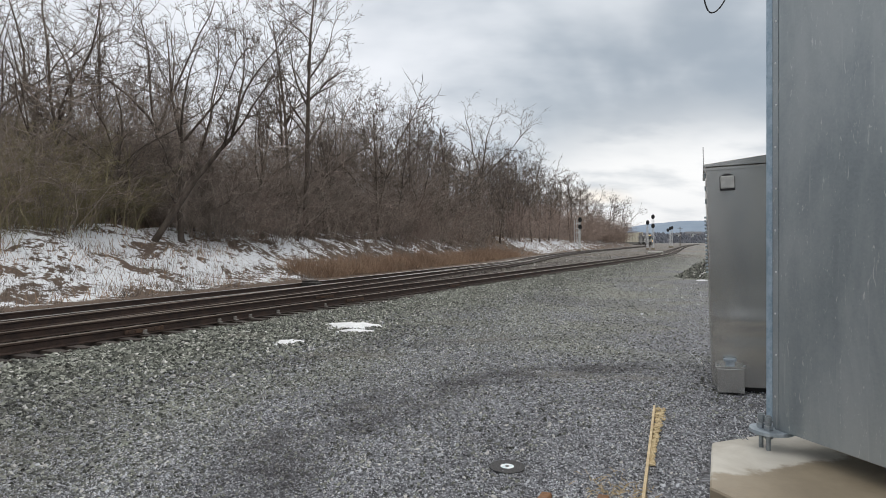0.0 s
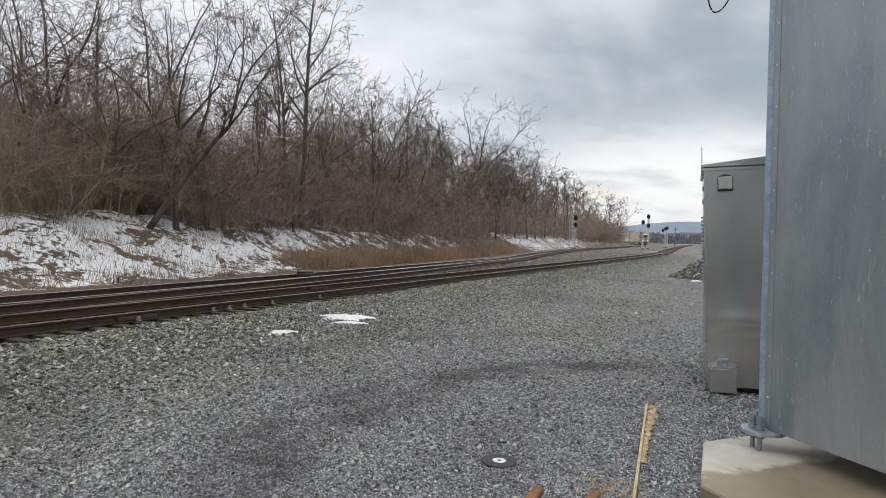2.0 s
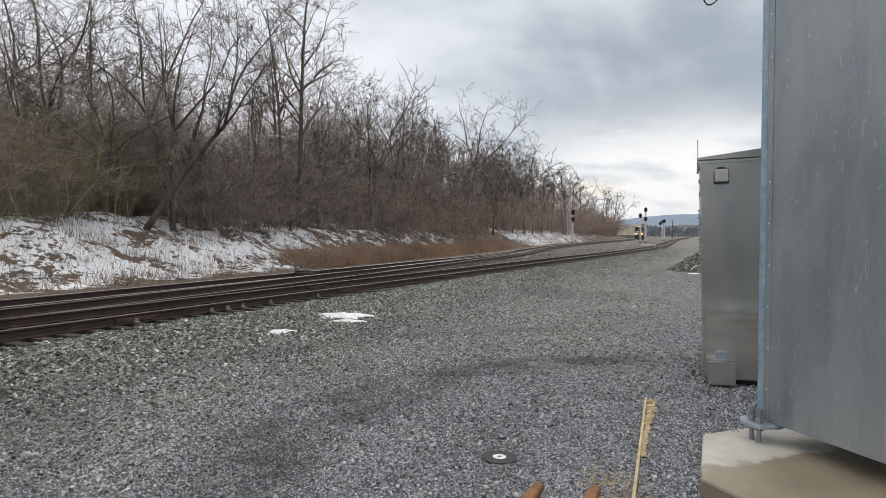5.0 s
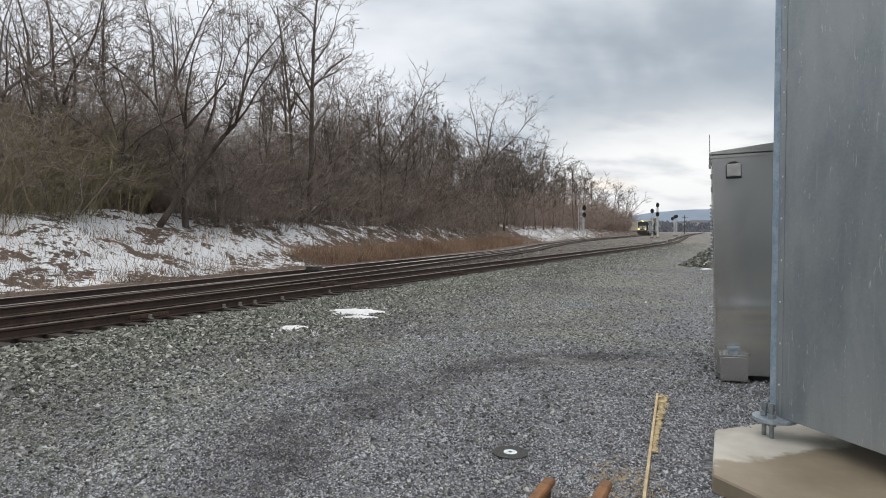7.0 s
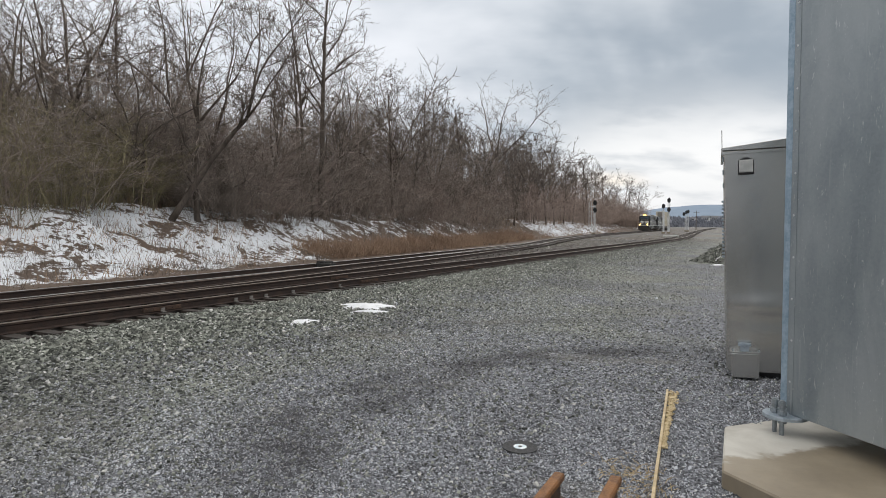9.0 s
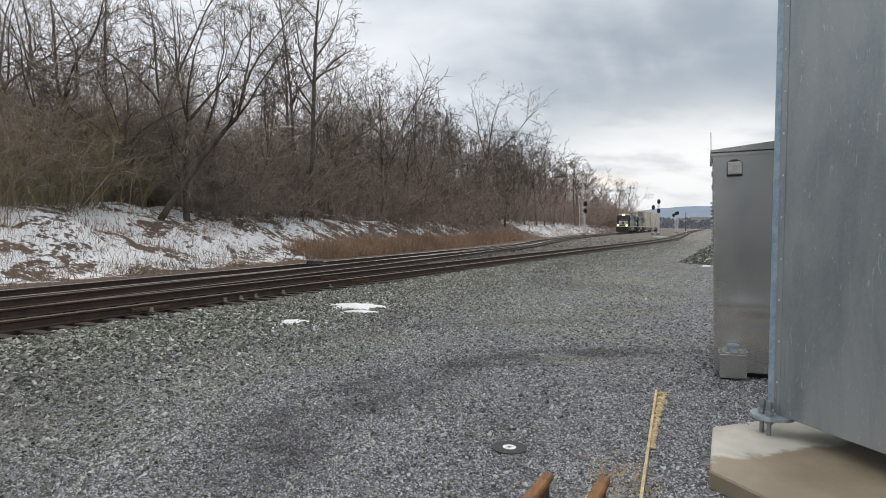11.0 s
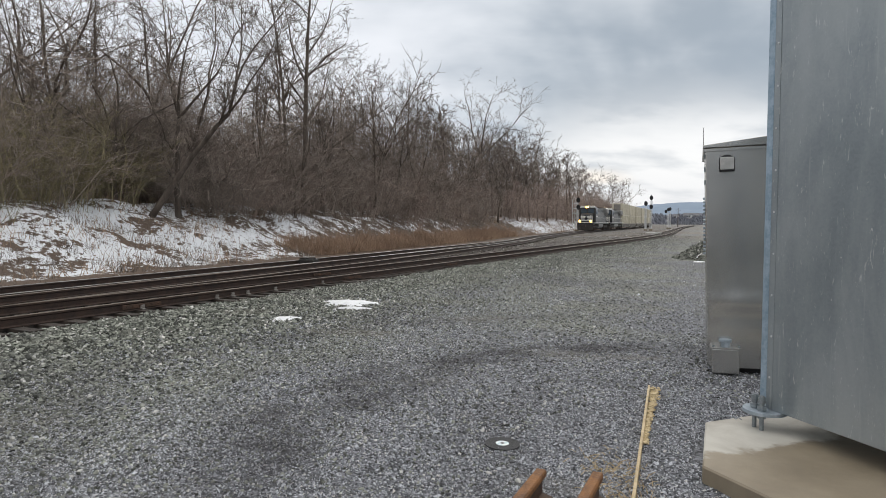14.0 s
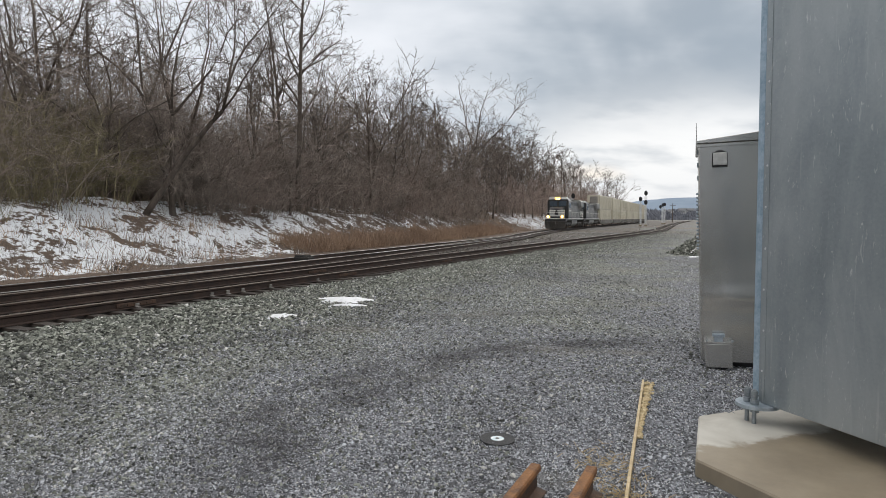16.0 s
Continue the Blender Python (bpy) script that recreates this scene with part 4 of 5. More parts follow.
def make_far_cabinet():
    t = thing("signal_cabinet", pose(3.30, 7.82, 0, 0, -1.6, -22), "dull brushed aluminium signal cabinet with a shallow gable roof", "cabinet")
    W, D, H = 1.5, 1.9, 2.70
    # end wall with a folded rim, standing on a dark skid
    part("body", box(W, D, H - 0.07, (W / 2, D / 2, H / 2 + 0.035), 0.012), ALU, t)
    # end sheet bowed in and out to shape a bright reflected band
    bm = bmesh.new()
    rows = []
    for k in range(61):
        z = 0.06 + (H - 0.14) * k / 60
        out = 0.013 * math.exp(-((z - 0.86) / 0.10) ** 2) - 0.005 * math.exp(-((z - 0.66) / 0.09) ** 2) + 0.003 * math.sin(z * 2.1)
        rows.append([bm.verts.new((0.03 + (W - 0.06) * q, -0.007 - out * (0.3 + math.sin(math.pi * min(q * 1.6, 1) * 0.75)), z)) for q in (0, 0.1, 0.2, 0.35, 0.5, 0.75, 1)])
    for a, b in zip(rows, rows[1:]):
        for q in range(6):
            bm.faces.new((a[q], a[q + 1], b[q + 1], b[q])).smooth = True
    part("end_sheet", bm, ALU, t, "brushed aluminium end sheet, bowed to shape its reflected band")
    part("skid", box(W - 0.08, D - 0.1, 0.10, (W / 2 + 0.04, D / 2 + 0.05, 0.03), 0.004), BLACK, t, "black steel skid under the cabinet")
    roof = prism([(-0.03, H), (W + 0.03, H), (W + 0.03, H + 0.03), (W / 2, H + 0.105), (-0.03, H + 0.03)], D + 0.07, "y", 0.004)
    bmesh.ops.translate(roof, vec=(0, D / 2, 0), verts=roof.verts)
    part("roof", roof, ALU, t)
    part("eave_trim", box(W + 0.05, 0.012, 0.035, (W / 2, -0.008, H - 0.03), 0.003), ALU, t)
    # vent hood near the top
    v = box(0.15, 0.06, 0.15, (0.235, -0.04, 2.50), 0.012)
    vent = part("vent_hood", v, PALE_ZINC, t, "small pale vent hood")
    part("vent_mouth", box(0.13, 0.045, 0.018, (0.235, -0.04, 2.416), 0.003), BLACK, vent)
    rim = prism([(0.150, 2.405), (0.320, 2.405), (0.320, 2.57), (0.262, 2.605), (0.208, 2.605), (0.150, 2.57)], 0.008, "y", 0.002)
    part("vent_flange", rim, BLACK, vent, "dark sealant round the vent").matrix_basis = pose(0, -0.014, 0)
    # junction box with a pipe stub at the foot
    jb = part("junction_box", box(0.30, 0.16, 0.29, (0.20, -0.09, 0.16), 0.012), ALU, t, "grey aluminium junction box with flanged lid")
    part("lid", box(0.33, 0.19, 0.022, (0.20, -0.09, 0.317), 0.004), ALU, jb)
    bm = rod(0.05, 0.10, (0.20, -0.09, 0.365), "z", 16)
    rod(0.072, 0.035, (0.20, -0.09, 0.395), "z", 16, None, 0.006, bm)
    part("pipe_stub", bm, ZINC, jb)
    for x in (0.07, 0.35):
        part("lid_bolt", rod(0.014, 0.02, (x, -0.15, 0.336), "z", 6), BOLT, jb)
    # hardware on the track side: whip aerial, hinges, insulators
    part("aerial", rod(0.006, 0.32, (-0.02, 0.25, H + 0.12), "z", 6), ALU, t)
    for z in (2.62, 2.46, 2.30):
        part("hinge", box(0.024, 0.04, 0.06, (-0.006, 0.25, z), 0.006), BOLT, t, "grey steel hinge")
    for k in range(16):
        part("chain_link", rod(0.015, 0.026, (-0.018, 0.22, 2.10 - k * 0.045), "z", 8, None, 0.006), ZINC, t)
    return t


def make_disc():
    t = thing("cutting_disc", pose(0.54, 5.17, 0.012, 1.5, 1.0, 0), "worn black abrasive cutting disc lying on the gravel", "cutting disc")
    part("wheel", rod(0.142, 0.007, (0, 0, 0.0035), "z", 48, None, 0.0015), WHEEL, t)
    part("paper_label", rod(0.054, 0.001, (0, 0, 0.0078), "z", 32), LABEL_PAPER, t, "pale blue and white round paper label")
    part("bush", rod(0.016, 0.002, (0, 0, 0.0088), "z", 16), BLACK, t)


def make_spare_rails():
    for k, (x, y, ang) in enumerate(((0.695, 4.20, 25.0), (1.055, 4.15, 25.0))):
        t = tagged(raw("loose_rail", *rail_piece(4.2), [RUSTY, RUSTDARK], None, "short cut length of orange-rusted steel rail"), "", "rail", "loose rails")
        t.matrix_basis = pose(x, y, 0.0, 0, 0, -ang)
        t.data.polygons.foreach_set("material_index", [0 if 5 <= (i % len(PROFILE)) <= 9 else 1 for i in range(len(t.data.polygons))])


def rail_piece(length):
    k = len(PROFILE)
    v = [(a, -length * i / 6, b) for i in range(7) for a, b in PROFILE]
    f = [(i * k + j, i * k + (j + 1) % k, i * k + k + (j + 1) % k, i * k + k + j)[::-1] for i in range(6) for j in range(k)]
    return v, f + [tuple(range(k)), tuple(range(6 * k, 7 * k))[::-1]]


def make_lath():
    a, b = Vector((2.30, 6.93, 0)), Vector((1.15, 3.75, 0))
    d = (b - a)
    ang = math.degrees(math.atan2(d.y, d.x))
    t = thing("form_board", pose(a.x, a.y, 0, 0, 0, ang), "long pale lumber lath edged with ragged spray foam", "board")
    part("lath", box(d.length, 0.022, 0.075, (d.length / 2, 0, 0.015), 0.003), PINE, t)
    rnd = random.Random(3)
    bm = bmesh.new()
    x = 0.0
    while x < 1.9:
        own = bmesh.new()
        r = rnd.uniform(0.008, 0.02)
        bmesh.ops.create_icosphere(own, subdivisions=1, radius=r)
        wide = 0.085 * max(0.15, 1 - x / 1.9) if not 0.3 < x < 0.5 else 0.10
        bmesh.ops.scale(own, vec=(rnd.uniform(0.5, 1.1), rnd.uniform(1.0, 2.4), 0.6), verts=own.verts)
        for q in own.verts:
            q.co += Vector((rnd.uniform(-1, 1), rnd.uniform(-1, 1), rnd.uniform(-1, 1))) * 0.006
        bmesh.ops.translate(own, vec=(x, 0.02 + rnd.uniform(0, wide), 0.03), verts=own.verts)
        merged(own, bm)
        x += rnd.uniform(0.006, 0.016)
    part("foam", bm, FOAM, t, "ragged yellowish spray foam")


def blob(name, mid, half, turn, high, mat, label, category, seed, ragged=1.0, sides=40, rings=8):
    """A low heap with an uneven outline."""
    rnd = random.Random(seed)
    off = rnd.uniform(0, 50)
    v, f = [], []
    for i in range(rings + 1):
        q = i / rings
        for k in range(sides):
            a = 2 * math.pi * k / sides
            rim = 1 + 0.7 * ragged * noise.noise(Vector((math.cos(a) * 1.6, math.sin(a) * 1.6, off))) + 0.5 * ragged * noise.noise(Vector((math.cos(a) * 4, math.sin(a) * 5, off)))
            x, y = math.cos(a) * half[0] * q * rim, math.sin(a) * half[1] * q * rim
            z = high * (1 - q**2.2) * (1 + 0.35 * noise.noise(Vector((x * 2.2, y * 2.2, off)))) - (0.05 if i == rings else 0)
            v.append((x, y, z))
    for i in range(rings):
        for k in range(sides):
            a, b = i * sides + k, i * sides + (k + 1) % sides
            f.append((a, b, b + sides, a + sides))
    o = raw(name, v, f, mat, None, label, True)
    o.matrix_basis = pose(mid[0], mid[1], mid[2] if len(mid) > 2 else 0.0, 0, 0, turn)
    return tagged(o, "", category)


HEAP_DIRT = worn("stone_dust", (0.07, 0.069, 0.062), (0.20, 0.198, 0.18), 3, 0.95, 0, 40, 0.8)
make_pad()
make_near_cabinet()
make_cable()
make_far_cabinet()
make_disc()
make_spare_rails()
make_lath()
blob("snow_patch", (-1.95, 14.15), (0.56, 0.50), 20, 0.07, SNOW, "melting patch of white snow on gravel", "snow", 4)
blob("snow_patch", (-1.75, 13.2), (0.38, 0.16), 10, 0.055, SNOW, "thin strip of melting snow on gravel", "snow", 5)
blob("snow_patch", (-2.72, 11.85), (0.30, 0.28), 30, 0.045, SNOW, "small melting patch of snow on gravel", "snow", 6)
blob("stone_heap", (16.5, 33.0), (4.6, 3.2), 25, 1.15, HEAP_DIRT, "heap of loose grey ballast stone", "stone heap", 7, 0.12)
blob("snow_lump", (12.0, 29.6), (0.26, 0.12), 10, 0.05, SNOW, "lump of white snow beside the ballast heap", "snow", 9)
blob("snow_lump", (12.75, 31.2), (0.3, 0.14), 10, 0.28, SNOW, "lump of white snow on the ballast heap", "snow", 10)


# ---- signals along the line ----
def target(bm_parent, x, z, label, y=-0.12):
    """An oval backboard with three hooded lamps."""
    o = []
    for k in range(20):
        a = 2 * math.pi * k / 20
        o.append((x + 0.37 * math.cos(a), z + 0.52 * math.sin(a)))
    h = part("signal_head", prism(o, 0.04, "y"), BLACK, bm_parent, label)
    bmv = bmesh.new()
    for dz in (0.29, 0.0, -0.29):
        rod(0.10, 0.26, (x, y - 0.04, z + dz), "y", 12, 0.11, 0.0, bmv)
    part("lamp_hoods", bmv, BLACK, h)
    part("lamp_case", box(0.28, 0.24, 0.85, (x, 0.13, z), 0.02), BLACK, h)
    return h


def make_signal(x, y, turn, high, heads, ladder, label, cage=False):
    t = thing("railway_signal", pose(x, y, 0, 0, 0, turn), label, "signal", "railway signals")
    part("base", box(0.7, 0.7, 0.35, (0, 0, 0.15), 0.03), CONCRETE, t)
    part("mast", rod(0.09, high, (0, 0.25, high / 2), "z", 12, 0.075), SIGNAL_GREY, t)
    for hx, hz in heads:
        target(t, hx, hz, "black oval signal head")
        if abs(hx) > 0.2:
            part("arm", box(abs(hx) + 0.1, 0.06, 0.06, (hx / 2, 0.22, hz - 0.3), 0.0), SIGNAL_GREY, t)
    # ladder
    lad = part("ladder_rail", box(0.08, 0.05, ladder, (0.2, 0.65, ladder / 2)), SIGNAL_GREY, t)
    part("ladder_rail", box(0.08, 0.05, ladder, (-0.25, 0.65, ladder / 2)), SIGNAL_GREY, t)
    z = 0.4
    while z < ladder:
        part("rung", rod(0.018, 0.45, (-0.025, 0.65, z), "x", 6), SIGNAL_GREY, t)
        z += 0.38
    if cage:
        for px in (-0.95, -0.45):
            part("cage_post", box(0.11, 0.06, high - 1.0, (px, -0.2, high / 2 + 0.2)), SIGNAL_GREY, t)
        z = 1.6
        while z < high - 0.3:
            part("cage_bar", box(1.0, 0.06, 0.10, (-0.5, -0.2, z)), SIGNAL_GREY, t)
            z += 0.95
        part("platform", box(1.2, 0.9, 0.05, (-0.3, 0.5, 3.6)), SIGNAL_GREY, t)
    return t


make_signal(27.6, 128.0, -18, 6.5, [(0.15, 6.1), (0.15, 4.7)], 5.8, "grey caged signal mast with ladder and black heads", True)
make_signal(47.1, 143.0, -20, 7.9, [(0.0, 7.2), (0.0, 5.2)], 6.6, "slender grey signal mast with two black oval heads")
make_signal(45.6, 142.0, -20, 6.2, [(0.0, 5.9)], 5.0, "short grey signal mast with one black head")
make_signal(66.8, 188.0, -20, 6.0, [(-0.55, 5.0), (0.1, 5.5)], 4.6, "grey signal mast carrying several small heads")
make_signal(67.8, 189.0, -20, 5.8, [(0.0, 5.7)], 4.6, "thin grey signal mast beside another")


# ---- loose stone ----
def stones(name, xs, ys, zs, sizes, mat, label, seed, near=0.0):
    """Many broken stones, sunk in the ground: up to y = near blocky ones with a flat top, past it simple peaks."""
    g = np.random.default_rng(seed)
    verts, faces, base = [], [], 0
    ring = [(1, 0), (0, 1), (-1, 0), (0, -1)]
    block = np.array([(a, b, -0.5) for a, b in ring] + [(a * 0.72, b * 0.72, 0.5) for a, b in ring], float)
    peak = np.array([(a, b, -0.5) for a, b in ring] + [(0.1, 0.1, 0.85)], float)
    sides = [t for k in range(4) for t in ((k, (k + 1) % 4, 4 + (k + 1) % 4), (k, 4 + (k + 1) % 4, 4 + k))]
    for corner, tri, pick in ((block, sides + [(4, 5, 6), (4, 6, 7)], ys < near), (peak, [(0, 1, 4), (1, 2, 4), (2, 3, 4), (3, 0, 4)], ys >= near)):
        n, k = int(pick.sum()), len(corner)
        if not n:
            continue
        v = corner[None] * g.uniform(0.65, 1.25, (n, k, 1)) + g.normal(0, 0.15, (n, k, 3))
        a = g.uniform(0, 6.283, n)
        tilt = g.normal(0, 0.38, (n, 2))
        v *= g.uniform(0.65, 1.35, (n, 1, 3)) * np.array([1.1, 0.95, 0.72])
        v[:, :, 2] += v[:, :, 0] * tilt[:, :1] + v[:, :, 1] * tilt[:, 1:]
        c, s = np.cos(a)[:, None], np.sin(a)[:, None]
        x, y = v[:, :, 0] * c - v[:, :, 1] * s, v[:, :, 0] * s + v[:, :, 1] * c
        v = np.stack([x, y, v[:, :, 2]], 2) * sizes[pick][:, None, None]
        v += np.stack([xs, ys, zs], 1)[pick][:, None, :]
        verts += v.reshape(-1, 3).tolist()
        faces += (np.array(tri)[None] + base + k * np.arange(n)[:, None, None]).reshape(-1, 3).tolist()
        base += n * k
    o = raw(name, verts, faces, mat, None, label)
    return tagged(o, "", "stones", "", "stuff")


def scatter():
    g = np.random.default_rng(4)
    # coarse ballast beside the near track, thinning out over the yard
    n = 98000
    y = 4.0 + g.exponential(15.0, n)
    v = 1.15 + g.exponential(4.2, n)
    x = np.interp(y, NEAR_LINE[:, 1], NEAR_LINE[:, 0]) + v / 0.90
    keep = (x > -12) & (x < 34) & (y < 90) & (np.hypot(x - 2.6, y - 4.6) > 2.0)
    x, y, v = x[keep], y[keep], v[keep]
    size = g.uniform(0.018, 0.044, len(x)) * np.interp(v, [1, 3.5, 7], [1.15, 0.95, 0.5]) * np.interp(y, [4, 15, 80], [0.9, 1.0, 1.7])
    stones("ballast_stones", x, y, ground_z(x, y) + size * 0.3, size, BALLAST, "coarse grey-green broken ballast beside the track", 5, 15.0)
    # ballast between the rails and between the tracks
    n = 24000
    y = 8.0 + g.exponential(22.0, n)
    v = -1.4 + g.random(n) * np.interp(y, [8, 40, 100], [7.5, 9.5, 16])
    x = np.interp(y, NEAR_LINE[:, 1], NEAR_LINE[:, 0]) - v / 0.90
    size = g.uniform(0.018, 0.036, n) * np.interp(y, [8, 30, 90], [1.0, 1.1, 2.2])
    stones("track_ballast", x, y, ground_z(x, y) + size * 0.3, size, OILY, "dark oily ballast between the rails", 6)
    # fine chips in the trodden part of the yard
    n = 155000
    y = 3.6 + g.exponential(4.6, n)
    x = g.uniform(-0.72, 0.72, n) * (y + 0.6) + 0.2
    lane = np.interp(y, NEAR_LINE[:, 1], NEAR_LINE[:, 0])
    x = np.where(x < lane + 3, x + 6, x)
    pad = np.hypot(x - 3.36, y - 4.42) > 1.45
    x, y = x[pad], y[pad]
    size = g.uniform(0.0055, 0.012, len(x)) * np.where(g.random(len(x)) > 0.985, 1.9, 1.0) * np.interp(y, [3.6, 10, 28], [0.9, 1.3, 2.4])
    stones("gravel_chips", x, y, ground_z(x, y) + size * 0.35, size, CHIPS, "fine bluish-grey crushed stone chips", 7)
    # stones of the heap
    n = 15000
    a, r = g.uniform(0, 6.283, n), np.sqrt(g.random(n)) * 1.05
    lx, ly = np.cos(a) * 4.7 * r, np.sin(a) * 3.3 * r
    z = 1.4 * (1 - np.clip(r, 0, 1) ** 2.2)
    c, s = math.cos(radians(25)), math.sin(radians(25))
    stones("heap_stones", 16.5 + lx * c - ly * s, 33.0 + lx * s + ly * c, z - 0.02 + g.normal(0, 0.05, n), g.uniform(0.03, 0.062, n), BALLAST, "loose stones of the ballast heap", 8)


OILY = stone_material("oily_ballast", (0.025, 0.02, 0.017), (0.15, 0.125, 0.105))
scatter()


def make_tuft():
    """Dry grass beside the cut rails."""
    rnd = random.Random(6)
    v, f = [], []
    for i in range(280):
        x, y = rnd.gauss(1.28, 0.12), rnd.gauss(4.62, 0.22)
        if rnd.random() < 0.45:
            x, y = rnd.gauss(1.22, 0.10), rnd.gauss(4.05, 0.12)
        z = float(ground_z(x, y))
        a, n = rnd.uniform(0, 6.283), rnd.uniform(0.03, 0.10)
        p = Vector((x, y, z))
        tip = p + Vector((math.cos(a) * n, math.sin(a) * n, rnd.uniform(0.005, 0.035)))
        tube(v, f, [p, p.lerp(tip, 0.5) + Vector((0, 0, 0.012)), tip], [0.0032, 0.0026, 0.0015], 3, True)
    tagged(raw("dry_grass_tuft", v, f, PALE_STRAW, None, "flattened yellow-brown dry grass on the gravel"), "", "grass", "", "stuff")


make_tuft()


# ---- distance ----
# aerial haze is painted into the ridge and far wood colours as blue-grey
HAZED_RIDGE = worn("far_ridge_hazed", (0.25, 0.31, 0.39), (0.31, 0.37, 0.45), 0.004, 1.0, 0, 0.02, 0.0, 0, (1, 1, 1), 0.0)
HAZED_WOOD = worn("far_woods_hazed", (0.15, 0.157, 0.182), (0.20, 0.206, 0.232), 0.02, 1.0, 0, 0.15, 0.0, 0, (1, 1, 1), 0.0)
HOUSE = worn("pale_house_wall", (0.38, 0.38, 0.39), (0.55, 0.55, 0.55), 0.5, 0.8, 0, 4, 0.0)
HOUSE_ROOF = worn("grey_shingle", (0.13, 0.13, 0.14), (0.24, 0.24, 0.25), 0.8, 0.9, 0, 6, 0.2)
POLE = worn("weathered_pole", (0.07, 0.055, 0.045), (0.15, 0.12, 0.10), 1, 0.9, 0, 12, 0.3)


def make_hills():
    def strip(name, y0, depth, x0, x1, n, top, mat, label):
        v, f = [], []
        for i in range(n + 1):
            x = x0 + (x1 - x0) * i / n
            h = top(x)
            v += [(x, y0, -6), (x, y0 + depth * 0.35, h * 0.75), (x, y0 + depth * 0.6, h), (x, y0 + depth, -6)]
        for i in range(n):
            for k in range(3):
                a = i * 4 + k
                f.append((a, a + 4, a + 5, a + 1))
        return tagged(raw(name, v, f, mat, None, label, True), "", "hills", "", "structure")

    def ridge(x):
        base = np.interp(x, [-3000, 300, 780, 900, 1010, 1150, 1500, 2200, 3500], [45, 45, 50, 66, 86, 98, 104, 96, 90])
        return float(base) + 6 * noise.noise(Vector((x * 0.006, 0, 0))) + 2 * noise.noise(Vector((x * 0.05, 1, 0)))

    strip("backdrop_ridge", 2600, 900, -3000, 3600, 260, ridge, HAZED_RIDGE, "long wooded ridge on the horizon, painted blue-grey for haze")

    def woods(x):
        return 10.5 + 4.0 * noise.noise(Vector((x * 0.012, 3, 0))) + 3.5 * noise.noise(Vector((x * 0.09, 5, 0))) + 0.8 * noise.noise(Vector((x * 0.4, 6, 0)))

    strip("backdrop_woods", 560, 200, -700, 1200, 1900, woods, HAZED_WOOD, "winter treeline beyond the yard, haze painted into its colour")
    # out of view, added to darken the middle of the aluminium cabinet's reflection
    strip("backdrop_trees_behind", -62, 14, -130, 130, 320, lambda x: woods(x * 3) * 0.8 + 2, HAZED_WOOD, "unseen treeline behind, added for the cabinet's reflection")


def make_house(x, y, turn, L, W, H, z=0):
    t = thing("house", pose(x, y, z, 0, 0, turn), "small pale house with a grey gable roof far away", "house", "distant houses")
    part("wall", prism([(-W / 2, -2), (W / 2, -2), (W / 2, H), (0, H + W * 0.35), (-W / 2, H)], L, "y"), HOUSE, t)
    for s in (-1, 1):
        part("roof", box(W * 0.66, L + 0.8, 0.2, (s * W * 0.27, 0, H + W * 0.19), 0, Matrix.Rotation(s * radians(35), 4, "Y")), HOUSE_ROOF, t)
    for k in (-0.28, 0.0, 0.28):
        part("window", box(0.1, 1.0, 1.4, (-W / 2 - 0.03, k * L, H * 0.55)), BLACK, t)


def make_far_trees():
    """Bare crowns of the treeline beyond the yard, too many to count."""
    rnd = random.Random(14)
    v, f = [], []
    for i in range(3200):
        x, y = rnd.uniform(-120, 420), rnd.uniform(545, 640)
        z, h, r = np.interp(y, [560, 630], [-2, 6]), rnd.uniform(2.5, 5.0), rnd.uniform(0.5, 1.3)
        tube(v, f, [Vector((x, y, z)), Vector((x + rnd.gauss(0, 0.4), y, z + h * 0.55)), Vector((x + rnd.gauss(0, 0.8), y, z + h))], [r * 0.7, r, r * 0.45], 5)
    tagged(raw("far_trees", v, f, HAZED_WOOD, None, "bare trees beyond the yard in painted haze grey"), "", "trees", "", "stuff")


def make_switch_machine(x, y):
    t = thing("switch_machine", pose(x, y, -0.08, 0, 0, -23), "low dark greasy point machine between the rails", "point machine", "point machines")
    part("gearcase", box(0.7, 0.45, 0.2, (0, 0, 0.2), 0.04), GRIME_DARK, t)
    part("motor_cover", rod(0.09, 0.3, (0.15, 0, 0.30), "x", 14, None, 0.03), GRIME_DARK, t)
    part("throw_rod", rod(0.022, 1.2, (0.4, 0, 0.14), "x", 8), RAIL, t)
    part("crank_cover", box(0.3, 0.34, 0.12, (-0.2, 0, 0.31), 0.02), GRIME_DARK, t)


GRIME_DARK = worn("greasy_iron", (0.015, 0.014, 0.013), (0.06, 0.055, 0.05), 3, 0.6, 0.3, 40, 0.2)
make_hills()
make_far_trees()
make_switch_machine(-5.2, 26.5)
for hx, hy, ht, L, W, H, z in ((240, 622, 60, 7, 5, 3.0, 6.0), (249, 626, 80, 6, 5, 2.6, 6.4), (227, 618, 30, 5, 4, 2.6, 5.6)):
    make_house(hx, hy, ht, L, W, H, z)


def make_pole(x, y, high):
    t = thing("utility_pole", pose(x, y, 0), "weathered wooden utility pole with a crossarm", "utility pole")
    part("pole", rod(0.16, high, (0, 0, high / 2), "z", 10, 0.11), POLE, t)
    part("crossarm", box(2.2, 0.1, 0.12, (0, -0.12, high - 0.8), 0.01), POLE, t)
    for k in (-1, -0.4, 0.4, 1):
        part("insulator", rod(0.05, 0.16, (k, -0.12, high - 0.66), "z", 8), ZINC, t)


make_pole(93.5, 252, 7.4)

# low things between the tracks
PALE = worn("pale_concrete", (0.42, 0.41, 0.39), (0.6, 0.59, 0.56), 2, 0.85, 0, 30, 0.2)
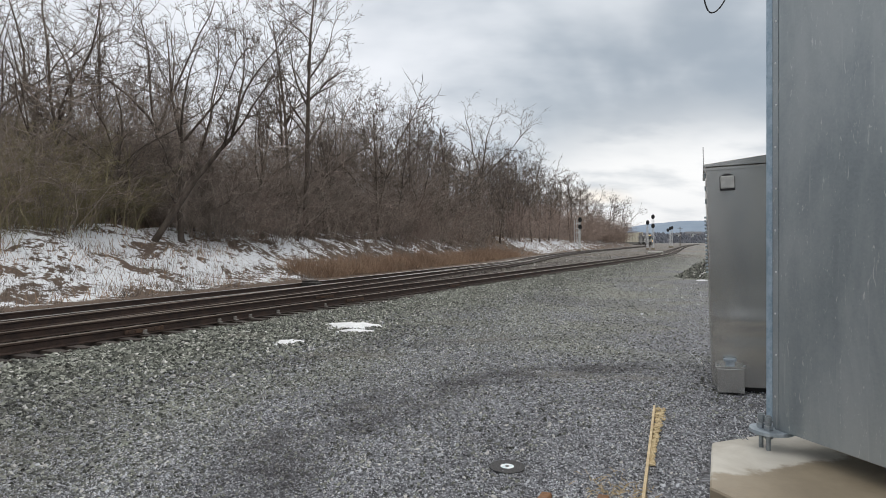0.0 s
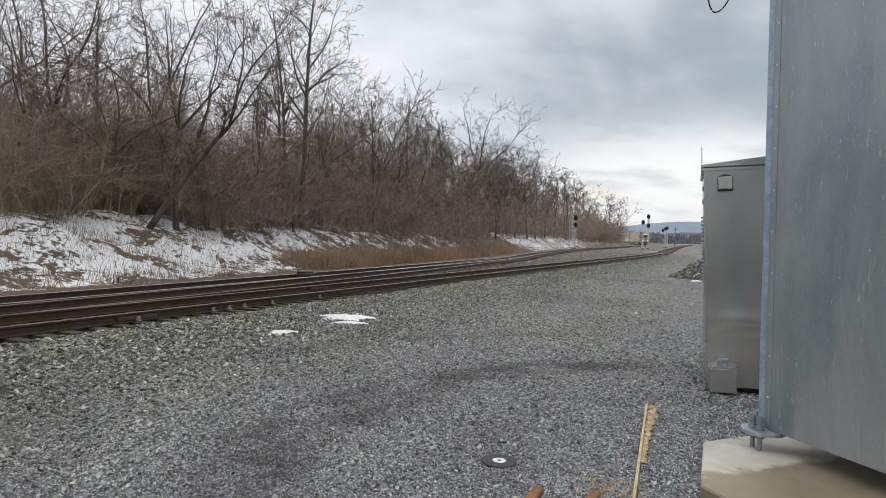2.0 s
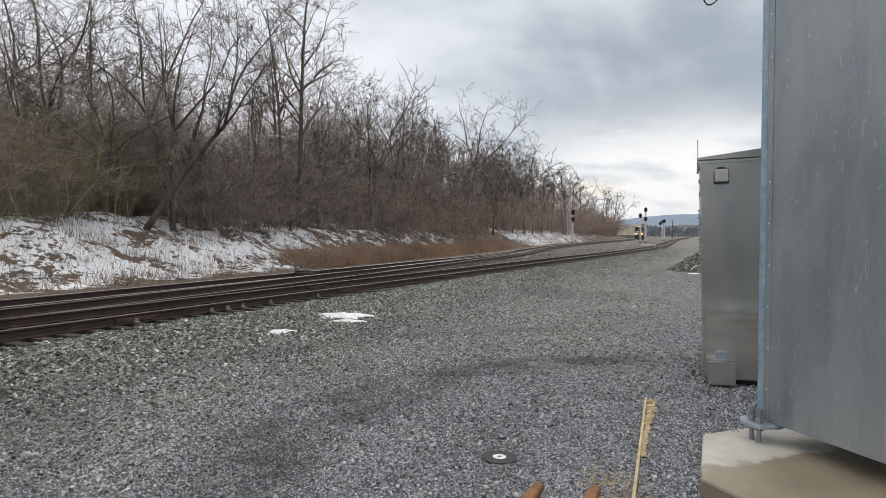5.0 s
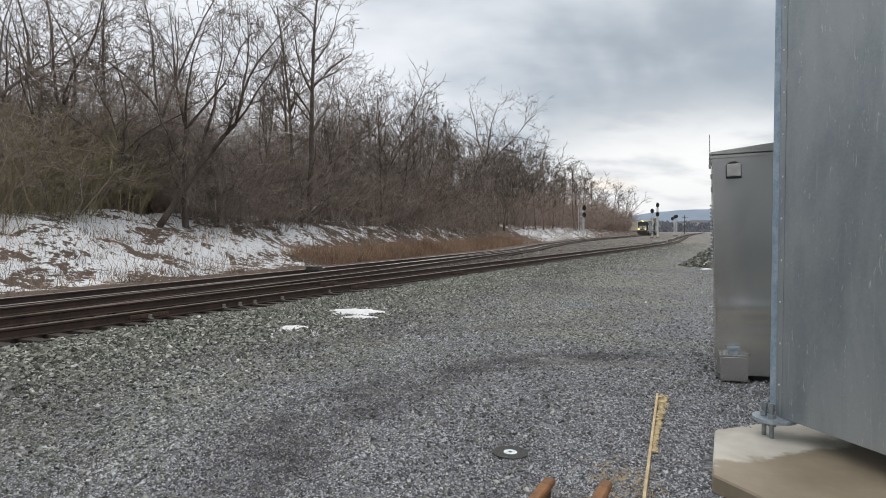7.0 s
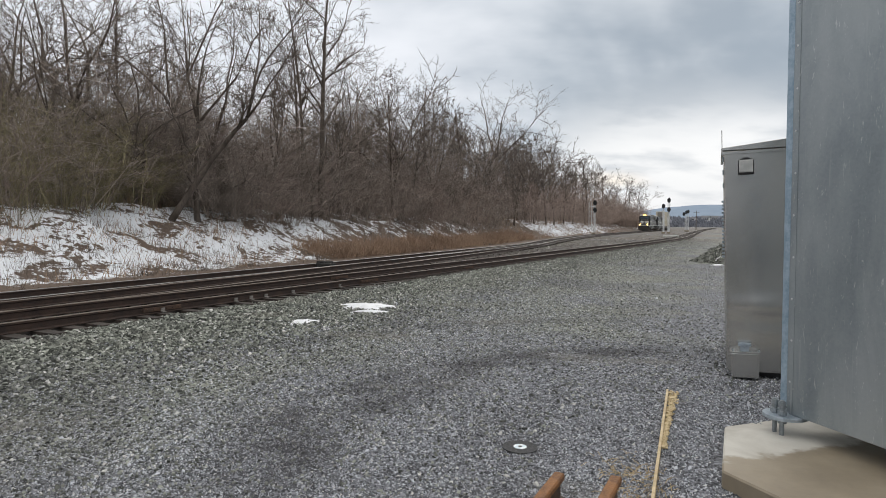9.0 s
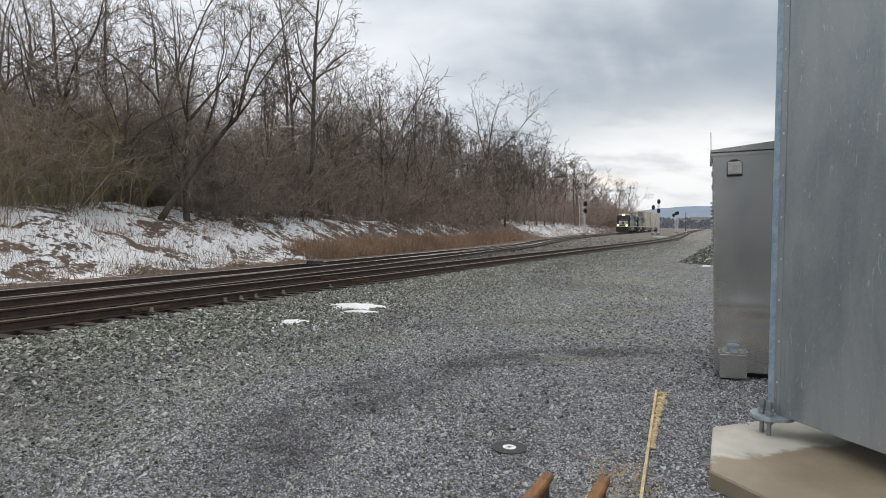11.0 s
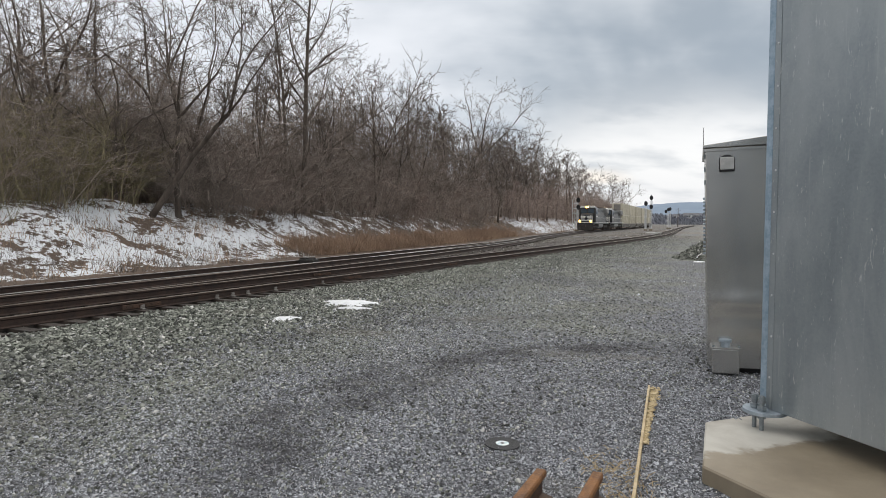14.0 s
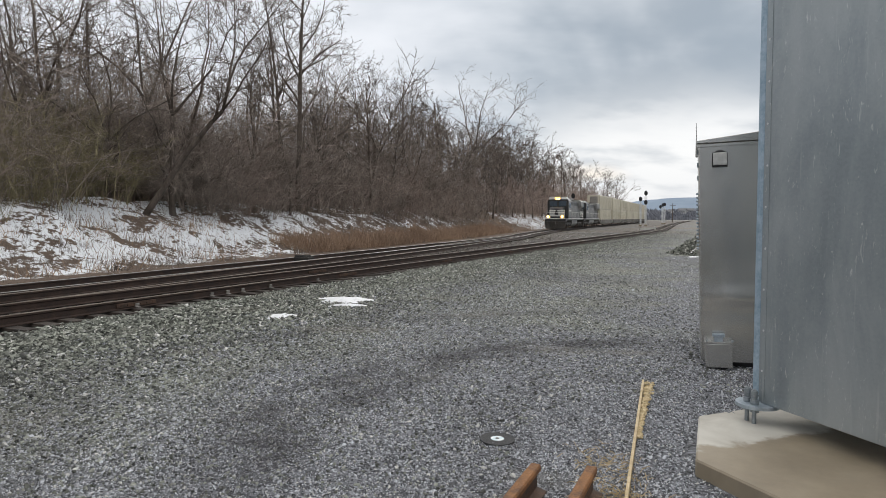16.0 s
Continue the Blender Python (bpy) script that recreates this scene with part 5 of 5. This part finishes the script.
tagged(part("concrete_slab", box(2.2, 1.2, 0.3, (0, 0, 0.1), 0.03), PALE, None, "pale concrete slab beside the near track"), "", "slab").matrix_basis = pose(33.0, 99.0, 0, 0, 0, -20)


# ---- the freight train ----
PAINT = worn("locomotive_black", (0.012, 0.012, 0.013), (0.045, 0.044, 0.043), 1.2, 0.38, 0, 20, 0.03)
GRIME = worn("grimy_underframe", (0.025, 0.022, 0.02), (0.09, 0.08, 0.07), 2.0, 0.8, 0, 25, 0.2)
WHITE = worn("locomotive_white", (0.62, 0.61, 0.58), (0.78, 0.77, 0.74), 2.0, 0.45, 0, 25, 0.03)
# grime grey, lightened to put the sky's sheen on black paint into colour
SHEEN_GREY = worn("hood_grime_and_sky_sheen", (0.15, 0.15, 0.148), (0.33, 0.325, 0.31), 1.0, 0.5, 0, 15, 0.05)
GLASS = worn("dark_window_glass", (0.06, 0.085, 0.11), (0.10, 0.13, 0.16), 1, 0.08, 0, 3, 0.0, 0, (1, 1, 1), 0.8)
BEAM = glowing("headlight", (1.0, 0.52, 0.11), 9.0)
CREAM = worn("cream_container", (0.55, 0.50, 0.39), (0.70, 0.655, 0.535), 0.35, 0.55, 0, 8, 0.05, 0.09, (1, 1, 0.4))
WELL = worn("well_car_steel", (0.13, 0.12, 0.11), (0.28, 0.26, 0.235), 0.8, 0.7, 0, 12, 0.15, 0.15)
GOLD = worn("brass_trim", (0.45, 0.33, 0.12), (0.6, 0.46, 0.2), 2, 0.5, 0, 20, 0.0)


def bogie(parent, y, axles):
    b = part("bogie", box(2.2, axles * 1.75, 0.42, (0, y, 0.72), 0.05), GRIME, parent)
    for s in (-1, 1):
        part("side_frame", box(0.16, axles * 1.85, 0.36, (s * 1.22, y, 0.72), 0.05), GRIME, b)
        for k in range(axles):
            ya = y + (k - (axles - 1) / 2) * 1.85
            part("wheel", rod(0.51, 0.14, (s * 0.76, ya, 0.51), "x", 20, None, 0.02), RUSTDARK, b)
            part("axle_box", box(0.2, 0.42, 0.36, (s * 1.28, ya, 0.56), 0.04), GRIME, b)


def make_locomotive(lead):
    """Six-axle road locomotive; local +y is its front."""
    t = thing("locomotive", Matrix(), "black road locomotive with white nose stripes and lit headlights" if lead else "black second locomotive coupled behind the leading one", "locomotive")
    L = 22.0
    part("underframe", box(2.95, L - 1.0, 0.34, (0, 0, 1.42), 0.03), PAINT, t)
    part("fuel_tank", prism([(-1.35, 1.25), (-1.35, 0.75), (-1.0, 0.38), (1.0, 0.38), (1.35, 0.75), (1.35, 1.25)], 6.2, "y", 0.03), SHEEN_GREY, t)
    bogie(t, 6.7, 3)
    bogie(t, -6.7, 3)
    # long hood, radiators, cab, nose
    hood = part("hood", box(1.95, 11.2, 2.55, (0, -1.4, 2.86), 0.08), PAINT, t)
    for k in range(9):
        for s in (-1, 1):
            part("hood_door", box(0.03, 0.95, 1.75, (s * 0.985, 3.2 - k * 1.12, 2.65), 0.012), SHEEN_GREY, hood)
    part("radiator", prism([(-1.02, 3.0), (1.02, 3.0), (1.5, 3.5), (1.5, 4.3), (1.2, 4.5), (-1.2, 4.5), (-1.5, 4.3), (-1.5, 3.5)], 4.0, "y", 0.03), SHEEN_GREY, t).matrix_basis = pose(0, -8.6, 0)
    part("rear_hood", box(1.95, 3.8, 1.6, (0, -8.6, 2.3), 0.06), PAINT, t)
    part("exhaust_stack", box(0.7, 1.1, 0.4, (0, 0.6, 4.25), 0.05), GRIME, t)
    part("dynamic_brake", box(2.3, 2.0, 1.1, (0, 3.4, 3.75), 0.08), SHEEN_GREY, t)
    for s in (-1, 1):
        part("brake_grille", box(0.03, 1.6, 0.7, (s * 1.16, 3.4, 3.8), 0.01), GRIME, t)
    cab = part("cab", prism([(-1.5, 1.6), (1.5, 1.6), (1.5, 4.05), (1.12, 4.55), (-1.12, 4.55), (-1.5, 4.05)], 2.7, "y", 0.05), PAINT, t)
    cab.matrix_basis = pose(0, 6.9, 0)
    part("cab_roof_edge", prism([(-1.36, 4.25), (1.36, 4.25), (1.14, 4.6), (-1.14, 4.6)], 0.12, "y", 0.02), WHITE, t, "white brow above the windshield").matrix_basis = pose(0, 8.28, 0)
    for s in (-1, 1):
        part("windshield", box(1.05, 0.05, 0.72, (s * 0.66, 8.30, 3.62), 0.02), GLASS, t, "dark windshield pane")
        part("windshield_frame", box(1.15, 0.03, 0.82, (s * 0.66, 8.27, 3.62), 0.02), PAINT, t)
        part("side_window", box(0.04, 1.6, 0.75, (s * 1.505, 6.9, 3.4), 0.02), GLASS, t)
        # thin grey panel stands in for sky reflected on the black cab
        part("cab_side", box(0.02, 2.5, 2.2, (s * 1.503, 6.9, 2.85), 0.006), SHEEN_GREY, t, "black cab side greyed for reflected sky")
    # nose with stripes
    part("nose", prism([(8.2, 1.6), (9.75, 1.6), (9.75, 2.75), (9.35, 3.12), (8.2, 3.2)], 1.95, "x", 0.06), PAINT, t)
    part("nose_door", box(0.6, 0.05, 1.3, (0.0, 9.77, 2.25), 0.02), PAINT, t)
    for k, z in enumerate((2.62, 2.38, 2.14, 1.9)):
        part("nose_stripe", box(1.9, 0.03, 0.17 if k else 0.2, (0, 9.765 + 0.02, z), 0.008), WHITE, t, "white stripe")
    part("emblem", prism([(-0.22, 2.0), (0.05, 1.98), (0.26, 2.15), (0.12, 2.6), (-0.08, 2.72), (-0.3, 2.35)], 0.02, "y"), BLACK, t).matrix_basis = pose(0, 9.82, 0)
    part("front_platform", box(2.9, 1.1, 0.5, (0, 10.2, 1.35), 0.05), PAINT, t)
    part("platform_stripe", box(2.85, 0.03, 0.12, (0, 10.765, 1.5), 0.008), WHITE, t)
    part("snow_plough", prism([(-1.45, 1.1), (1.45, 1.1), (1.35, 0.12), (0, 0.08), (-1.35, 0.12)], 0.35, "y", 0.03), GRIME, t).matrix_basis = pose(0, 10.65, 0)
    part("coupler", box(0.3, 0.8, 0.32, (0, 11.0, 0.88), 0.05), GRIME, t)
    for s in (-1, 1):
        for k in range(4):
            part("step", box(0.5, 0.25, 0.05, (s * 1.3, 9.75, 0.35 + k * 0.28)), WHITE if k == 3 else GRIME, t)
        # handrails along the walkway
        part("handrail", rod(0.022, 15.2, (s * 1.42, -2.4, 2.45), "y", 6), WHITE, t)
        for k in range(9):
            part("stanchion", rod(0.02, 0.9, (s * 1.42, 5.0 - k * 1.85, 2.02), "z", 6), WHITE, t)
        for z in (2.62, 2.38, 2.14, 1.9):
            part("nose_side_stripe", box(0.02, 1.4, 0.15, (s * 0.985, 9.0, z)), WHITE, t)
        part("front_handrail", rod(0.022, 1.1, (s * 1.3, 10.65, 2.1), "z", 6), WHITE, t)
        part("number_board", box(0.62, 0.06, 0.2, (s * 0.75, 8.30, 4.24), 0.01), GLASS, t)
    if lead:
        for s in (-1, 1):
            lamp = part("ditch_light", rod(0.22, 0.14, (s * 0.98, 10.72, 1.78), "y", 16, None, 0.01), BLACK, t)
            part("lens", rod(0.19, 0.03, (s * 0.98, 10.81, 1.78), "y", 16), BEAM, lamp, "glowing warm-white lens")
        lamp = part("headlight", box(0.78, 0.2, 0.4, (0, 8.36, 4.30), 0.03), BLACK, t)
        for s in (-1, 1):
            part("lens", rod(0.16, 0.03, (s * 0.17, 8.475, 4.34), "y", 16), BEAM, lamp, "glowing warm-white lens")
    # hood top details and walkway edge
    for k in range(3):
        part("radiator_fan", rod(0.62, 0.12, (0, -7.4 - k * 1.25, 4.55), "z", 18, None, 0.02), GRIME, t)
    for k in range(2):
        part("brake_fan", rod(0.5, 0.14, (0, 2.9 + k * 1.05, 4.36), "z", 16, None, 0.02), GRIME, t)
    for s in (-1, 1):
        part("sill_stripe", box(0.02, 18.5, 0.10, (s * 1.49, -1.0, 1.5)), WHITE, t)
        part("cab_stripe", box(0.02, 2.4, 0.16, (s * 1.53, 6.9, 2.62)), WHITE, t)
        part("air_tank", rod(0.24, 3.2, (s * 1.05, 0.2, 1.02), "y", 12, None, 0.03), GRIME, t)
        part("mirror", box(0.05, 0.12, 0.4, (s * 1.62, 7.9, 3.45), 0.01), BLACK, t)
        part("grab_rail", rod(0.02, 1.4, (s * 0.8, 9.86, 2.2), "z", 6), WHITE, t)
        part("windshield_wiper", box(0.03, 0.02, 0.5, (s * 0.6, 8.35, 3.5)), BLACK, t)
    part("platform_chain", rod(0.02, 2.4, (0, 10.74, 2.35), "x", 6), WHITE, t)
    part("horn", box(0.5, 0.5, 0.2, (0.3, 5.9, 4.68), 0.03), GOLD, t)
    return t


def make_stack_car():
    """Well car with two containers; local +y is its front."""
    car = thing("well_car", Matrix(), "grey-brown well car carrying two stacked cream containers", "freight car", "well cars")
    P = 17.6
    for s in (-1, 1):
        part("side_sill", prism([(-P / 2 + 1.6, 0.45), (P / 2 - 1.6, 0.45), (P / 2 - 0.9, 1.25), (-P / 2 + 0.9, 1.25)], 0.16, "x", 0.02), WELL, car).matrix_basis = pose(s * 1.42, 0, 0)
        for k in range(9):
            part("rib", box(0.06, 0.1, 0.7, (s * 1.52, -6.0 + k * 1.5, 0.85)), WELL, car)
        part("end_platform", box(2.6, 1.5, 0.35, (0, s * (P / 2 - 0.55), 1.05), 0.03), WELL, car)
        bogie(car, s * (P / 2 - 0.1), 1)
    part("well_floor", box(2.7, P - 3.0, 0.12, (0, 0, 0.42)), WELL, car)
    for z0, n, h in ((0.5, 15.4, 2.85), (3.38, 16.15, 2.87)):
        c = part("container", box(2.55, n, h, (0, 0, z0 + h / 2), 0.03), CREAM, car, "cream corrugated steel container")
        k = -n / 2 + 0.45
        ribs = bmesh.new()
        while k < n / 2 - 0.3:
            for s in (-1, 1):
                box(0.03, 0.22, h - 0.3, (s * 1.285, k, z0 + h / 2), 0, None, ribs)
            k += 0.48
        tagged(part("corrugation", ribs, CREAM, c), "", "", "", "stuff")
        for s in (-1, 1):
            for e in (-1, 1):
                part("corner_post", box(0.12, 0.16, h, (s * 1.24, e * (n / 2 - 0.05), z0 + h / 2), 0.01), CREAM, c)
        for e in (-1, 1):
            part("lock_rods", box(1.6, 0.05, h - 0.5, (0, e * (n / 2 + 0.03), z0 + h / 2), 0.02), WELL, c)
    return car


def arc(line):
    return np.concatenate([[0], np.cumsum(np.linalg.norm(np.diff(line, axis=0), axis=1))])


FAR_ARC = arc(FAR_LINE)


def on_far_track(s, length):
    """Pose of a vehicle whose middle is s metres along the far track; it faces the line's start."""
    a, b = s - length * 0.33, s + length * 0.33
    xa, ya = np.interp(a, FAR_ARC, FAR_LINE[:, 0]), np.interp(a, FAR_ARC, FAR_LINE[:, 1])
    xb, yb = np.interp(b, FAR_ARC, FAR_LINE[:, 0]), np.interp(b, FAR_ARC, FAR_LINE[:, 1])
    return pose((xa + xb) / 2, (ya + yb) / 2, 0.19, 0, 0, math.degrees(math.atan2(-(xa - xb), ya - yb)))


# metres along the far track at which the leading end stands, second by second
FRONT = [(t, float(np.interp(y, FAR_LINE[:, 1], FAR_ARC))) for t, y in ((0.0, 290.0), (4.0, 242.0), (7.0, 205.0), (9.0, 180.0), (11.5, 150.0), (13.0, 131.5), (14.5, 111.5), (16.0, 88.5))]
FIT = np.polyfit([t for t, _ in FRONT], [s for _, s in FRONT], 2)
TRAIN = []
lead_engine = make_locomotive(True)
second_engine = make_locomotive(False)
first_car = make_stack_car()
back = 0.0
for vehicle, size in ((lead_engine, 22.6), (second_engine, 22.6)):
    TRAIN.append((vehicle, back + size / 2, size))
    back += size
TRAIN.append((first_car, back + 9.2, 18.4))
for i in range(13):
    back += 18.4
    TRAIN.append((copy_thing(first_car, Matrix()), back + 9.2, 18.4))


def motions():
    for vehicle, behind, size in TRAIN:
        walk(vehicle, [(t, on_far_track(float(np.polyval(FIT, t)) + behind, size)) for t in range(17)])


motions()
